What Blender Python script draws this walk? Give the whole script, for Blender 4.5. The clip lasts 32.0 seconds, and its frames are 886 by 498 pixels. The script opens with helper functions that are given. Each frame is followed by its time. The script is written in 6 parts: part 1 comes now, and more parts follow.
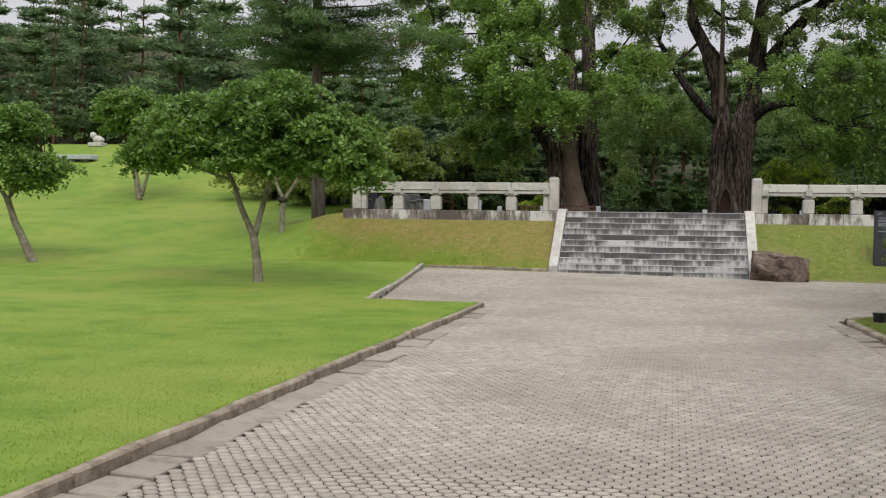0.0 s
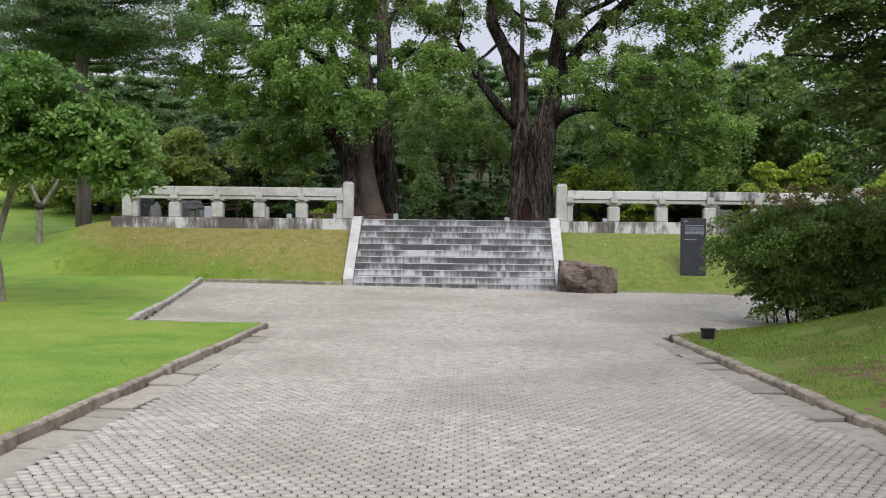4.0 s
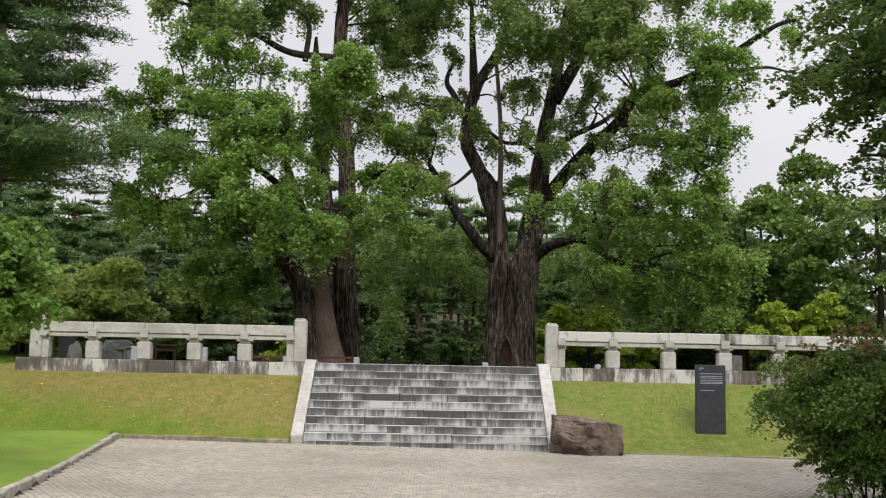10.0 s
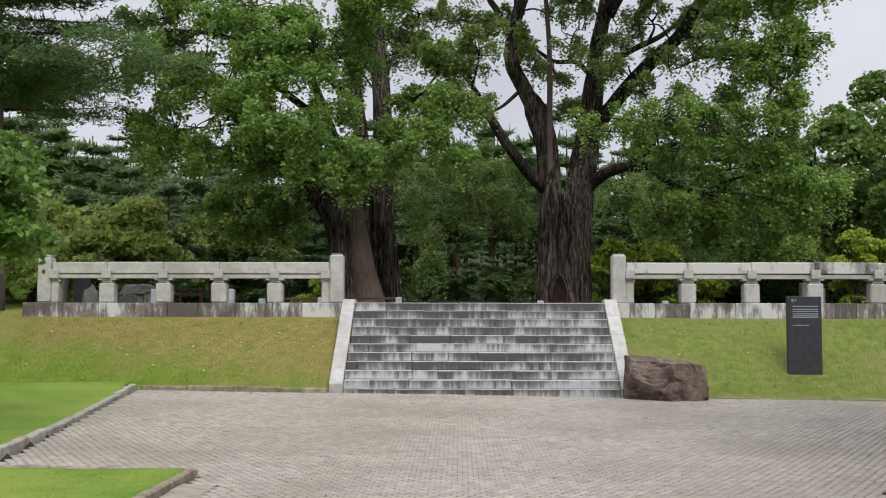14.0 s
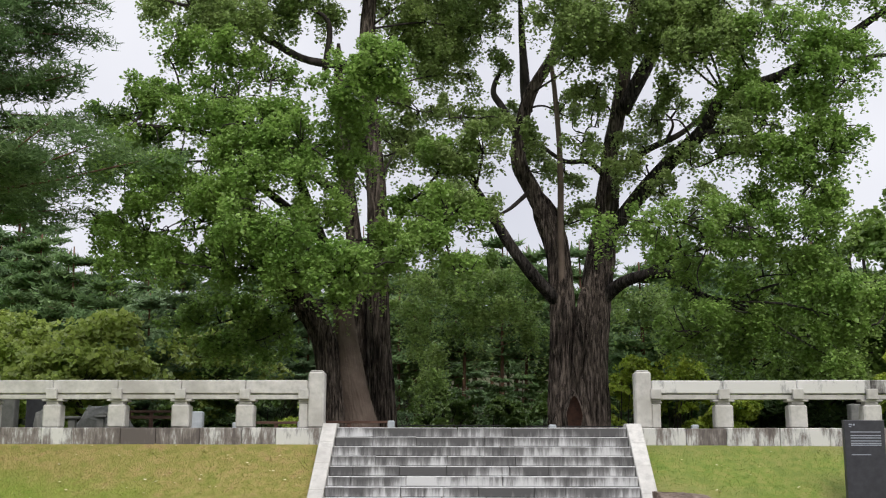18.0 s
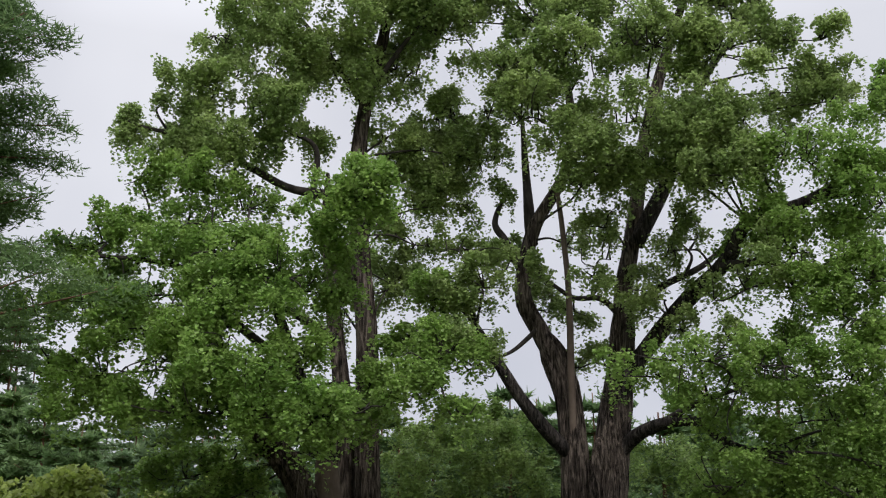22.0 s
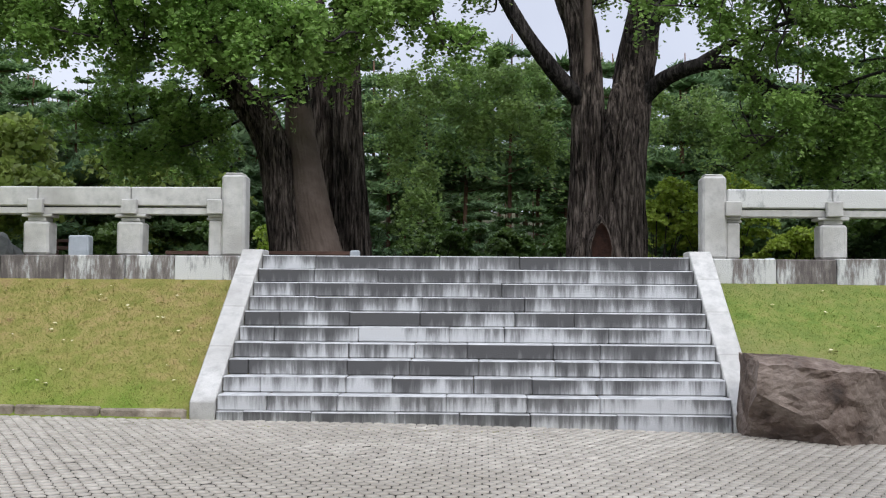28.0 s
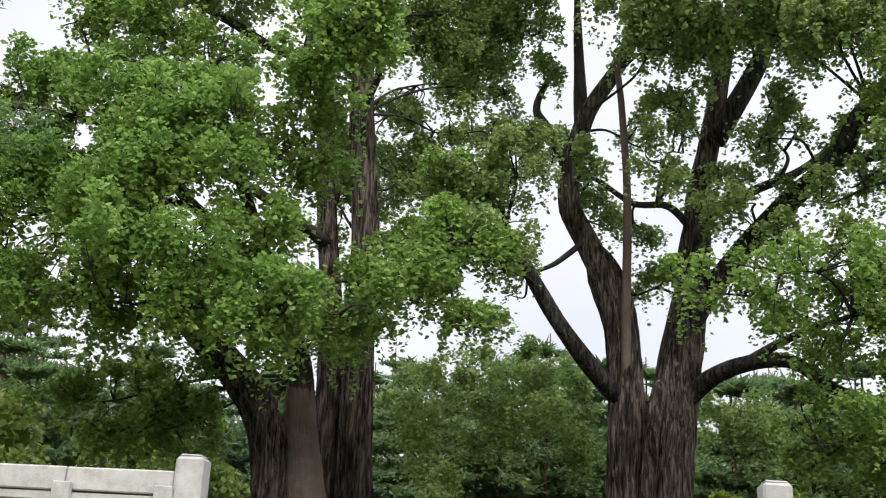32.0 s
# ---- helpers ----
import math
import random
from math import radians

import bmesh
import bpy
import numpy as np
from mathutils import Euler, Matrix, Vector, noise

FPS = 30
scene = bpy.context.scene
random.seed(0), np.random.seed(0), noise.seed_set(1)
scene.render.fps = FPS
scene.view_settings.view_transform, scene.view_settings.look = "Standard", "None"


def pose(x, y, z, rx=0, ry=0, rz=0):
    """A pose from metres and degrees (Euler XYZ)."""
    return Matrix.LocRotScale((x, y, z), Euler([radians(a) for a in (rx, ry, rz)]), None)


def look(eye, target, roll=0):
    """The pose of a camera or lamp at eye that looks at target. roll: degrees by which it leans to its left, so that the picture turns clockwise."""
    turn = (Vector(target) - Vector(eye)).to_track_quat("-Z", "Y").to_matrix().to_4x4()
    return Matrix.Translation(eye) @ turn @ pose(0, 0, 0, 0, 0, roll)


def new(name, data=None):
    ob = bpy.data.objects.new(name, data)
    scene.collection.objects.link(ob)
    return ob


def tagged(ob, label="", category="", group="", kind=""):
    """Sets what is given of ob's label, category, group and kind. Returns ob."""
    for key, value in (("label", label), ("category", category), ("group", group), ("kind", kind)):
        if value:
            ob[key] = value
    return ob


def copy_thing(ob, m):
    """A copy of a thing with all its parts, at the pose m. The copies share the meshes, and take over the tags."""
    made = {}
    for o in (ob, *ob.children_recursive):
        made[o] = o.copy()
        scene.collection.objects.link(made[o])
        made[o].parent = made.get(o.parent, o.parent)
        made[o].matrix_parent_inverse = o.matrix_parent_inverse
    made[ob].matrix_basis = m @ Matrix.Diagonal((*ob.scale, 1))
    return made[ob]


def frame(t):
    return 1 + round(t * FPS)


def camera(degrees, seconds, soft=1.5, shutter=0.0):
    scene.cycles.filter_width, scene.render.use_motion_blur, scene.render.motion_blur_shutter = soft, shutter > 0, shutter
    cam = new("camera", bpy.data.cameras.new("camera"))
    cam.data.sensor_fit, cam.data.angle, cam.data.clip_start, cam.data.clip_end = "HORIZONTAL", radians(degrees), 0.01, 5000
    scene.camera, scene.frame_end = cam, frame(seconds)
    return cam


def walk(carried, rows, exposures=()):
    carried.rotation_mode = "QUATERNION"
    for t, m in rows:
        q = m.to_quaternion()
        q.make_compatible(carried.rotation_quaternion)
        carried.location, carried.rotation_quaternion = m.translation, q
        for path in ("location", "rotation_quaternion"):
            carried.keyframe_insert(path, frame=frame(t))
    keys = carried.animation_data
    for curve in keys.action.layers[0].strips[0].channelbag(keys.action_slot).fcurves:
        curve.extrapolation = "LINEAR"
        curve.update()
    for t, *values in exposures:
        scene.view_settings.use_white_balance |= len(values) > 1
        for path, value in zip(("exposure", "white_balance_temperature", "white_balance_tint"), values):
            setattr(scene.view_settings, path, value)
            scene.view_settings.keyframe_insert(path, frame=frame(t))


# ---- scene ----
cam = camera(43.6, 32.0, soft=1.15)
PATH = [
    (0, (-0.866, 0.696, 1.484), (-1.272, 2.654, 1.431), 0.8),
    (0.5, (-0.85, 0.953, 1.485), (-1.06, 2.941, 1.433), 0.9),
    (1, (-0.942, 1.219, 1.491), (-1.001, 3.218, 1.446), 0.9),
    (1.5, (-0.96, 1.582, 1.468), (-1.004, 3.581, 1.419), 0.8),
    (2, (-0.96, 1.953, 1.444), (-0.993, 3.952, 1.387), 1.0),
    (2.5, (-0.963, 2.337, 1.42), (-0.982, 4.336, 1.345), 0.2),
    (3, (-0.984, 2.742, 1.428), (-0.997, 4.74, 1.35), 0.7),
    (3.5, (-1.116, 3.147, 1.426), (-1.147, 5.147, 1.377), 0.6),
    (5.5, (-1.208, 4.885, 1.368), (-1.257, 6.884, 1.387), 0.8),
    (5.6, (-1.214, 4.949, 1.375), (-1.262, 6.948, 1.414), 0.78),
    (5.8, (-1.226, 5.078, 1.39), (-1.271, 7.077, 1.446), 0.74),
    (6, (-1.238, 5.207, 1.404), (-1.28, 7.206, 1.456), 0.7),
    (6.5, (-1.358, 5.624, 1.439), (-1.402, 7.621, 1.546), 0.8),
    (7, (-1.389, 5.995, 1.454), (-1.408, 7.989, 1.618), 2.1),
    (7.5, (-1.345, 6.413, 1.431), (-1.323, 8.405, 1.603), 0.1),
    (8, (-1.31, 6.861, 1.408), (-1.29, 8.853, 1.588), -1.6),
    (8.5, (-1.329, 7.207, 1.426), (-1.295, 9.199, 1.603), -4.1),
    (9, (-1.416, 7.616, 1.448), (-1.373, 9.607, 1.63), -2.0),
    (9.5, (-1.425, 8.014, 1.477), (-1.392, 10.001, 1.701), 1.0),
    (10, (-1.441, 8.41, 1.468), (-1.417, 10.396, 1.701), 1.1),
    (10.5, (-1.512, 8.825, 1.441), (-1.5, 10.808, 1.7), 1.1),
    (11, (-1.577, 9.237, 1.454), (-1.584, 11.213, 1.766), -1.1),
    (11.5, (-1.708, 9.635, 1.421), (-1.719, 11.609, 1.742), -0.8),
    (12, (-1.909, 10.005, 1.331), (-1.911, 12.002, 1.426), -0.0),
    (12.5, (-1.929, 10.387, 1.326), (-1.932, 12.387, 1.36), -0.0),
    (13, (-1.95, 10.719, 1.352), (-1.958, 12.718, 1.421), 0.1),
    (13.5, (-1.945, 11.1, 1.347), (-1.957, 13.096, 1.472), 0.1),
    (14, (-1.887, 11.46, 1.282), (-1.916, 13.455, 1.422), 0.1),
    (14.5, (-1.907, 11.88, 1.287), (-1.933, 13.871, 1.467), 0.3),
    (16.5, (-1.61, 13.422, 1.317), (-1.664, 15.412, 1.514), 1.6),
    (17, (-1.564, 13.835, 1.307), (-1.621, 15.823, 1.522), 1.2),
    (17.5, (-1.521, 14.22, 1.338), (-1.585, 16.205, 1.573), 0.6),
    (18, (-1.61, 14.583, 1.401), (-1.662, 16.551, 1.757), 0.1),
    (18.5, (-1.564, 14.991, 1.422), (-1.616, 16.942, 1.859), -0.5),
    (19, (-1.549, 15.384, 1.381), (-1.604, 17.31, 1.917), -0.7),
    (19.5, (-1.505, 15.734, 1.441), (-1.557, 17.644, 2.034), -0.8),
    (20, (-1.418, 16.158, 1.47), (-1.485, 18.068, 2.059), -0.4),
    (20.5, (-1.38, 16.508, 1.491), (-1.456, 18.418, 2.077), -0.2),
    (21, (-1.343, 16.825, 1.499), (-1.414, 18.735, 2.085), -0.1),
    (21.5, (-1.292, 17.162, 1.499), (-1.369, 19.07, 2.094), -0.1),
    (22, (-1.321, 17.508, 1.482), (-1.392, 19.401, 2.122), -0.0),
    (22.5, (-1.314, 17.894, 1.479), (-1.392, 19.769, 2.17), 0.3),
    (23, (-1.327, 18.167, 1.475), (-1.401, 20.011, 2.245), 0.8),
    (23.5, (-1.379, 18.527, 1.467), (-1.452, 20.382, 2.21), 1.4),
    (24, (-1.381, 18.899, 1.444), (-1.474, 20.809, 2.028), 1.6),
    (24.5, (-1.342, 19.204, 1.437), (-1.454, 21.159, 1.844), 1.6),
    (25, (-1.299, 19.544, 1.423), (-1.433, 21.514, 1.744), 1.0),
    (25.5, (-1.293, 19.877, 1.408), (-1.451, 21.862, 1.602), 0.8),
    (27.5, (-1.309, 21.162, 1.363), (-1.383, 23.16, 1.308), 0.9),
    (28, (-1.36, 21.535, 1.302), (-1.429, 23.532, 1.386), 0.4),
    (28.5, (-1.307, 21.839, 1.303), (-1.383, 23.825, 1.53), 0.3),
    (29, (-1.224, 22.129, 1.333), (-1.316, 24.089, 1.722), 0.5),
    (29.5, (-1.2, 22.422, 1.331), (-1.305, 24.365, 1.791), 0.8),
    (30, (-1.183, 22.718, 1.357), (-1.301, 24.654, 1.842), 1.2),
    (30.5, (-1.159, 23.078, 1.356), (-1.311, 25.0, 1.886), 1.7),
    (31, (-1.11, 23.421, 1.36), (-1.269, 25.339, 1.905), 2.0),
    (31.5, (-1.036, 23.699, 1.363), (-1.199, 25.608, 1.936), 2.7),
    (32, (-0.956, 23.971, 1.381), (-1.119, 25.863, 2.007), 3.2),
]
EXPOSURES = [
    (0, 0.15, 6800, 10), (1, 0.2, 6600, 10), (2, 0.33, 6400, 10), (3, 0.37, 6200, 10), (3.5, 0.37, 6200, 10), (5.5, 0.32, 6450, 10), (7, 0.35, 6600, 10), (9, 0.46, 6850, 10),
    (10, 0.36, 6850, 10), (11.5, 0.42, 6800, 10), (12.5, 0.45, 6850, 10), (13, 0.5, 6750, 10), (13.5, 0.36, 6700, 10), (14, 0.22, 6500, 10), (14.5, 0.2, 6500, 10), (16.5, 0.33, 6500, 10),
    (18, 0.45, 6600, 10), (19, 0.4, 6500, 10), (21.5, 0.45, 6500, 10), (22, 0.25, 6500, 10), (22.5, 0.1, 6500, 10), (23, -0.1, 6500, 10), (23.5, -0.05, 6600, 10), (24, 0.77, 6800, 10),
    (25, 0.77, 6950, 10), (25.5, 0.72, 6850, 10), (27.5, 0.46, 6150, 10), (28, 0.44, 6050, 10), (29, 0.5, 6300, 10), (30.5, 0.72, 6500, 10), (32, 0.76, 6500, 10)]
walk(cam, [(t, look(eye, target, roll)) for t, eye, target, roll in PATH], EXPOSURES)

# ---- sky, sun and exposure ----
world = bpy.data.worlds.new("world")
scene.world = world
world.use_nodes = True
wn, wl = world.node_tree.nodes, world.node_tree.links
sky = wn.new("ShaderNodeTexSky")
sky.sky_type = "NISHITA"
sky.sun_disc = False
sky.sun_elevation, sky.sun_rotation = radians(47), radians(200)
wcoord = wn.new("ShaderNodeTexCoord")
wnoise = wn.new("ShaderNodeTexNoise")
wnoise.inputs["Scale"].default_value = 2.2
wnoise.inputs["Detail"].default_value = 4
wl.new(wcoord.outputs["Generated"], wnoise.inputs["Vector"])
wramp = wn.new("ShaderNodeValToRGB")
wramp.color_ramp.elements[0].position, wramp.color_ramp.elements[0].color = 0.3, (5.0, 5.1, 5.75, 1)
wramp.color_ramp.elements[1].position, wramp.color_ramp.elements[1].color = 0.72, (7.2, 7.25, 7.7, 1)
wl.new(wnoise.outputs["Fac"], wramp.inputs["Fac"])
wmix = wn.new("ShaderNodeMixRGB")
wmix.inputs["Fac"].default_value = 0.93
wl.new(sky.outputs["Color"], wmix.inputs["Color1"])
wl.new(wramp.outputs["Color"], wmix.inputs["Color2"])
wsep = wn.new("ShaderNodeSeparateXYZ")
wl.new(wcoord.outputs["Generated"], wsep.inputs["Vector"])
wup = wn.new("ShaderNodeMapRange")
wup.inputs["From Min"].default_value, wup.inputs["From Max"].default_value = 0.48, 1.0
wup.inputs["To Min"].default_value, wup.inputs["To Max"].default_value = 1.0, 3.0
wl.new(wsep.outputs["Z"], wup.inputs["Value"])
wmul = wn.new("ShaderNodeMixRGB")
wmul.blend_type = "MULTIPLY"
wmul.inputs["Fac"].default_value = 1.0
wl.new(wmix.outputs["Color"], wmul.inputs["Color1"])
wl.new(wup.outputs["Result"], wmul.inputs["Color2"])
wbg = wn["Background"]
wbg.inputs["Strength"].default_value = 0.1
wl.new(wmul.outputs["Color"], wbg.inputs["Color"])

sun = new("sun", bpy.data.lights.new("sun", "SUN"))
sun.data.energy, sun.data.angle, sun.data.color = 1.5, radians(25), (1.0, 0.96, 0.9)
sun.matrix_world = look((0, 0, 44), (-14, 38, 0))

# ---- materials ----


def material(name, colors, rough=0.8, scale=5.0, bump=0.2, bump_scale=40.0, island=0.0, rand=0.0, translucent=0.0, stretch=(1, 1, 1), stain=None, stain_scale=0.6, metal=0.0, spec=0.3):
    """Noise-mixed colours, fine bump, a large-scale stain, and variation per island or per object."""
    m = bpy.data.materials.new(name)
    m.use_nodes = True
    n, l = m.node_tree.nodes, m.node_tree.links
    b = n["Principled BSDF"]
    b.inputs["Roughness"].default_value = rough
    b.inputs["Metallic"].default_value = metal
    b.inputs["Specular IOR Level"].default_value = spec
    co = n.new("ShaderNodeTexCoord")
    mp = n.new("ShaderNodeMapping")
    mp.inputs["Scale"].default_value = stretch
    geo = n.new("ShaderNodeNewGeometry")
    l.new(geo.outputs["Position"], mp.inputs["Vector"])
    t = n.new("ShaderNodeTexNoise")
    t.inputs["Scale"].default_value, t.inputs["Detail"].default_value, t.inputs["Roughness"].default_value = scale, 6, 0.65
    l.new(mp.outputs["Vector"], t.inputs["Vector"])
    r = n.new("ShaderNodeValToRGB")
    e = r.color_ramp.elements
    e[0].position, e[1].position = 0.3, 0.7
    e[0].color, e[1].color = (*colors[0], 1), (*colors[-1], 1)
    for i, c in enumerate(colors[1:-1]):
        k = e.new(0.3 + 0.4 * (i + 1) / (len(colors) - 1))
        k.color = (*c, 1)
    l.new(t.outputs["Fac"], r.inputs["Fac"])
    out = r.outputs["Color"]
    if stain:
        s = n.new("ShaderNodeTexNoise")
        s.inputs["Scale"].default_value, s.inputs["Detail"].default_value = stain_scale, 5
        l.new(geo.outputs["Position"], s.inputs["Vector"])
        sr = n.new("ShaderNodeValToRGB")
        sr.color_ramp.elements[0].position, sr.color_ramp.elements[1].position = 0.42, 0.68
        l.new(s.outputs["Fac"], sr.inputs["Fac"])
        mx = n.new("ShaderNodeMixRGB")
        l.new(sr.outputs["Color"], mx.inputs["Fac"])
        l.new(out, mx.inputs["Color1"])
        mx.inputs["Color2"].default_value = (*stain, 1)
        out = mx.outputs["Color"]
    if island or rand:
        hs = n.new("ShaderNodeHueSaturation")
        mr = n.new("ShaderNodeMapRange")
        amount = island or rand
        mr.inputs["To Min"].default_value, mr.inputs["To Max"].default_value = 1 - amount, 1 + amount
        if island:
            l.new(geo.outputs["Random Per Island"], mr.inputs["Value"])
        else:
            oi = n.new("ShaderNodeObjectInfo")
            l.new(oi.outputs["Random"], mr.inputs["Value"])
        l.new(mr.outputs["Result"], hs.inputs["Value"])
        l.new(out, hs.inputs["Color"])
        out = hs.outputs["Color"]
    l.new(out, b.inputs["Base Color"])
    if bump:
        bt = n.new("ShaderNodeTexNoise")
        bt.inputs["Scale"].default_value, bt.inputs["Detail"].default_value = bump_scale, 5
        l.new(mp.outputs["Vector"], bt.inputs["Vector"])
        bu = n.new("ShaderNodeBump")
        bu.inputs["Strength"].default_value, bu.inputs["Distance"].default_value = bump, 0.03
        l.new(bt.outputs["Fac"], bu.inputs["Height"])
        l.new(bu.outputs["Normal"], b.inputs["Normal"])
    if translucent:
        tr = n.new("ShaderNodeBsdfTranslucent")
        l.new(out, tr.inputs["Color"])
        ms = n.new("ShaderNodeMixShader")
        ms.inputs["Fac"].default_value = translucent
        l.new(b.outputs["BSDF"], ms.inputs[1])
        l.new(tr.outputs["BSDF"], ms.inputs[2])
        l.new(ms.outputs["Shader"], n["Material Output"].inputs["Surface"])
    return m


GRASS = material("lawn_grass", [(0.095, 0.18, 0.018), (0.135, 0.225, 0.025), (0.18, 0.26, 0.034)], 0.9, 1.2, 0.5, 60, stain=(0.205, 0.26, 0.042), stain_scale=0.3)
BLADE = material("grass_blade", [(0.135, 0.225, 0.024), (0.195, 0.285, 0.036)], 0.8, 1.2, 0, island=0.15, translucent=0.5, stain=(0.21, 0.27, 0.042), stain_scale=0.3, spec=0.1)
BANK_GREEN = material("green_bank_grass", [(0.085, 0.145, 0.02), (0.15, 0.195, 0.036), (0.225, 0.22, 0.066)], 0.95, 5.0, 0.7, 45, stain=(0.2, 0.19, 0.07), stain_scale=0.5)
BLADE_BANK = material("bank_grass_blade", [(0.12, 0.175, 0.028), (0.2, 0.225, 0.055)], 0.8, 1.6, 0, island=0.15, translucent=0.3, spec=0.1)
# Patchy green and brown turf, its greens also darkened for the tree shade.
PATCHY = material("patchy_shaded_lawn", [(0.08, 0.135, 0.016), (0.125, 0.165, 0.028), (0.19, 0.15, 0.055)], 0.95, 2.6, 0.9, 40, stain=(0.135, 0.205, 0.024), stain_scale=0.7)
BLADE_DRY = material("dry_grass_blade", [(0.19, 0.235, 0.05), (0.29, 0.265, 0.095)], 0.8, 1.8, 0, island=0.15, translucent=0.55, stain=(0.27, 0.22, 0.09), stain_scale=0.35, spec=0.1)
BLADE_DULL = material("dull_grass_blade", [(0.13, 0.21, 0.026), (0.21, 0.24, 0.05)], 0.8, 1.3, 0, island=0.18, translucent=0.6, spec=0.1)


def bank_turf(name):
    """Green turf that gives way to dry, trodden grass up the bank, in ragged patches."""
    m = bpy.data.materials.new(name)
    m.use_nodes = True
    n, l = m.node_tree.nodes, m.node_tree.links
    b = n["Principled BSDF"]
    b.inputs["Roughness"].default_value = 0.95
    b.inputs["Specular IOR Level"].default_value = 0.15
    geo = n.new("ShaderNodeNewGeometry")
    sep = n.new("ShaderNodeSeparateXYZ")
    l.new(geo.outputs["Position"], sep.inputs["Vector"])

    def ramp(scale, detail, stops):
        t = n.new("ShaderNodeTexNoise")
        t.inputs["Scale"].default_value, t.inputs["Detail"].default_value, t.inputs["Roughness"].default_value = scale, detail, 0.65
        l.new(geo.outputs["Position"], t.inputs["Vector"])
        r = n.new("ShaderNodeValToRGB")
        e = r.color_ramp.elements
        e[0].position, e[0].color = stops[0][0], (*stops[0][1], 1)
        e[1].position, e[1].color = stops[-1][0], (*stops[-1][1], 1)
        for at, c in stops[1:-1]:
            e.new(at).color = (*c, 1)
        l.new(t.outputs["Fac"], r.inputs["Fac"])
        return t.outputs["Fac"], r.outputs["Color"]

    def sum_of(value, factor, other):
        q = n.new("ShaderNodeMath")
        q.operation = "MULTIPLY_ADD"
        l.new(value, q.inputs[0])
        q.inputs[1].default_value = factor
        if isinstance(other, float):
            q.inputs[2].default_value = other
        else:
            l.new(other, q.inputs[2])
        return q.outputs["Value"]

    _, green = ramp(2.2, 6, [(0.3, (0.1, 0.17, 0.02)), (0.5, (0.14, 0.205, 0.028)), (0.7, (0.19, 0.235, 0.042))])
    _, dry = ramp(4.5, 8, [(0.3, (0.15, 0.17, 0.035)), (0.48, (0.225, 0.205, 0.06)), (0.6, (0.28, 0.225, 0.085)), (0.72, (0.24, 0.165, 0.075))])
    patch, _ = ramp(0.9, 8, [(0.3, (0, 0, 0)), (0.7, (1, 1, 1))])
    fac = sum_of(sep.outputs["Y"], 1.0, -33.75)
    fac = sum_of(sep.outputs["X"], 0.26, fac)
    fac = sum_of(patch, 3.6, fac)
    mr = n.new("ShaderNodeMapRange")
    mr.inputs["From Min"].default_value, mr.inputs["From Max"].default_value = -0.75, 0.75
    l.new(fac, mr.inputs["Value"])
    mx = n.new("ShaderNodeMixRGB")
    l.new(mr.outputs["Result"], mx.inputs["Fac"])
    l.new(green, mx.inputs["Color1"])
    l.new(dry, mx.inputs["Color2"])
    l.new(mx.outputs["Color"], b.inputs["Base Color"])
    t = n.new("ShaderNodeTexNoise")
    t.inputs["Scale"].default_value, t.inputs["Detail"].default_value = 45, 5
    l.new(geo.outputs["Position"], t.inputs["Vector"])
    bu = n.new("ShaderNodeBump")
    bu.inputs["Strength"].default_value, bu.inputs["Distance"].default_value = 0.8, 0.03
    l.new(t.outputs["Fac"], bu.inputs["Height"])
    l.new(bu.outputs["Normal"], b.inputs["Normal"])
    return m


DRY = bank_turf("dry_bank_grass")
EARTH = material("bare_brown_earth", [(0.095, 0.06, 0.036), (0.175, 0.105, 0.064), (0.12, 0.115, 0.04)], 0.95, 2.2, 0.8, 30)
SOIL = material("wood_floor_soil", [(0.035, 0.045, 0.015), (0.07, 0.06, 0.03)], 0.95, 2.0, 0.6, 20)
PAVER = material("concrete_paver", [(0.285, 0.256, 0.212), (0.385, 0.35, 0.296), (0.49, 0.45, 0.388)], 0.6, 6.0, 0.2, 90, spec=0.5, island=0.1, stain=(0.3, 0.27, 0.222), stain_scale=0.45)
PAVER_SINGLE = material("concrete_paver_piece", [(0.285, 0.256, 0.212), (0.385, 0.35, 0.296), (0.49, 0.45, 0.388)], 0.6, 6.0, 0.2, 90, spec=0.5, rand=0.1, stain=(0.3, 0.27, 0.222), stain_scale=0.45)
JOINT = material("paver_joint_sand", [(0.018, 0.016, 0.013), (0.045, 0.039, 0.031)], 0.95, 20, 0.4, 80)
GUTTER = material("gutter_slab", [(0.2, 0.175, 0.14), (0.29, 0.26, 0.215), (0.18, 0.16, 0.13)], 0.85, 4.0, 0.3, 60, rand=0.15)
CURB = material("curb_granite", [(0.11, 0.09, 0.065), (0.25, 0.21, 0.16), (0.35, 0.31, 0.25)], 0.85, 5.0, 0.4, 50, rand=0.12)
CURB_PALE = material("pale_low_kerb", [(0.22, 0.2, 0.165), (0.35, 0.325, 0.275), (0.44, 0.41, 0.355)], 0.85, 5.0, 0.4, 50, rand=0.12)
STONE = material("pale_granite", [(0.36, 0.35, 0.33), (0.48, 0.468, 0.442), (0.56, 0.545, 0.51)], 0.8, 7.0, 0.25, 90, stain=(0.34, 0.325, 0.3), stain_scale=1.1)
ROCK = material("brown_boulder", [(0.03, 0.023, 0.019), (0.11, 0.078, 0.06), (0.24, 0.19, 0.155)], 0.8, 3.2, 1.0, 16, stain=(0.25, 0.2, 0.165), stain_scale=2.2)
SLATE = material("dark_sign_panel", [(0.035, 0.036, 0.042), (0.055, 0.056, 0.064)], 0.45, 8.0, 0.03, 60)
INK = material("sign_lettering", [(0.28, 0.31, 0.36), (0.36, 0.39, 0.44)], 0.6, 8.0, 0)
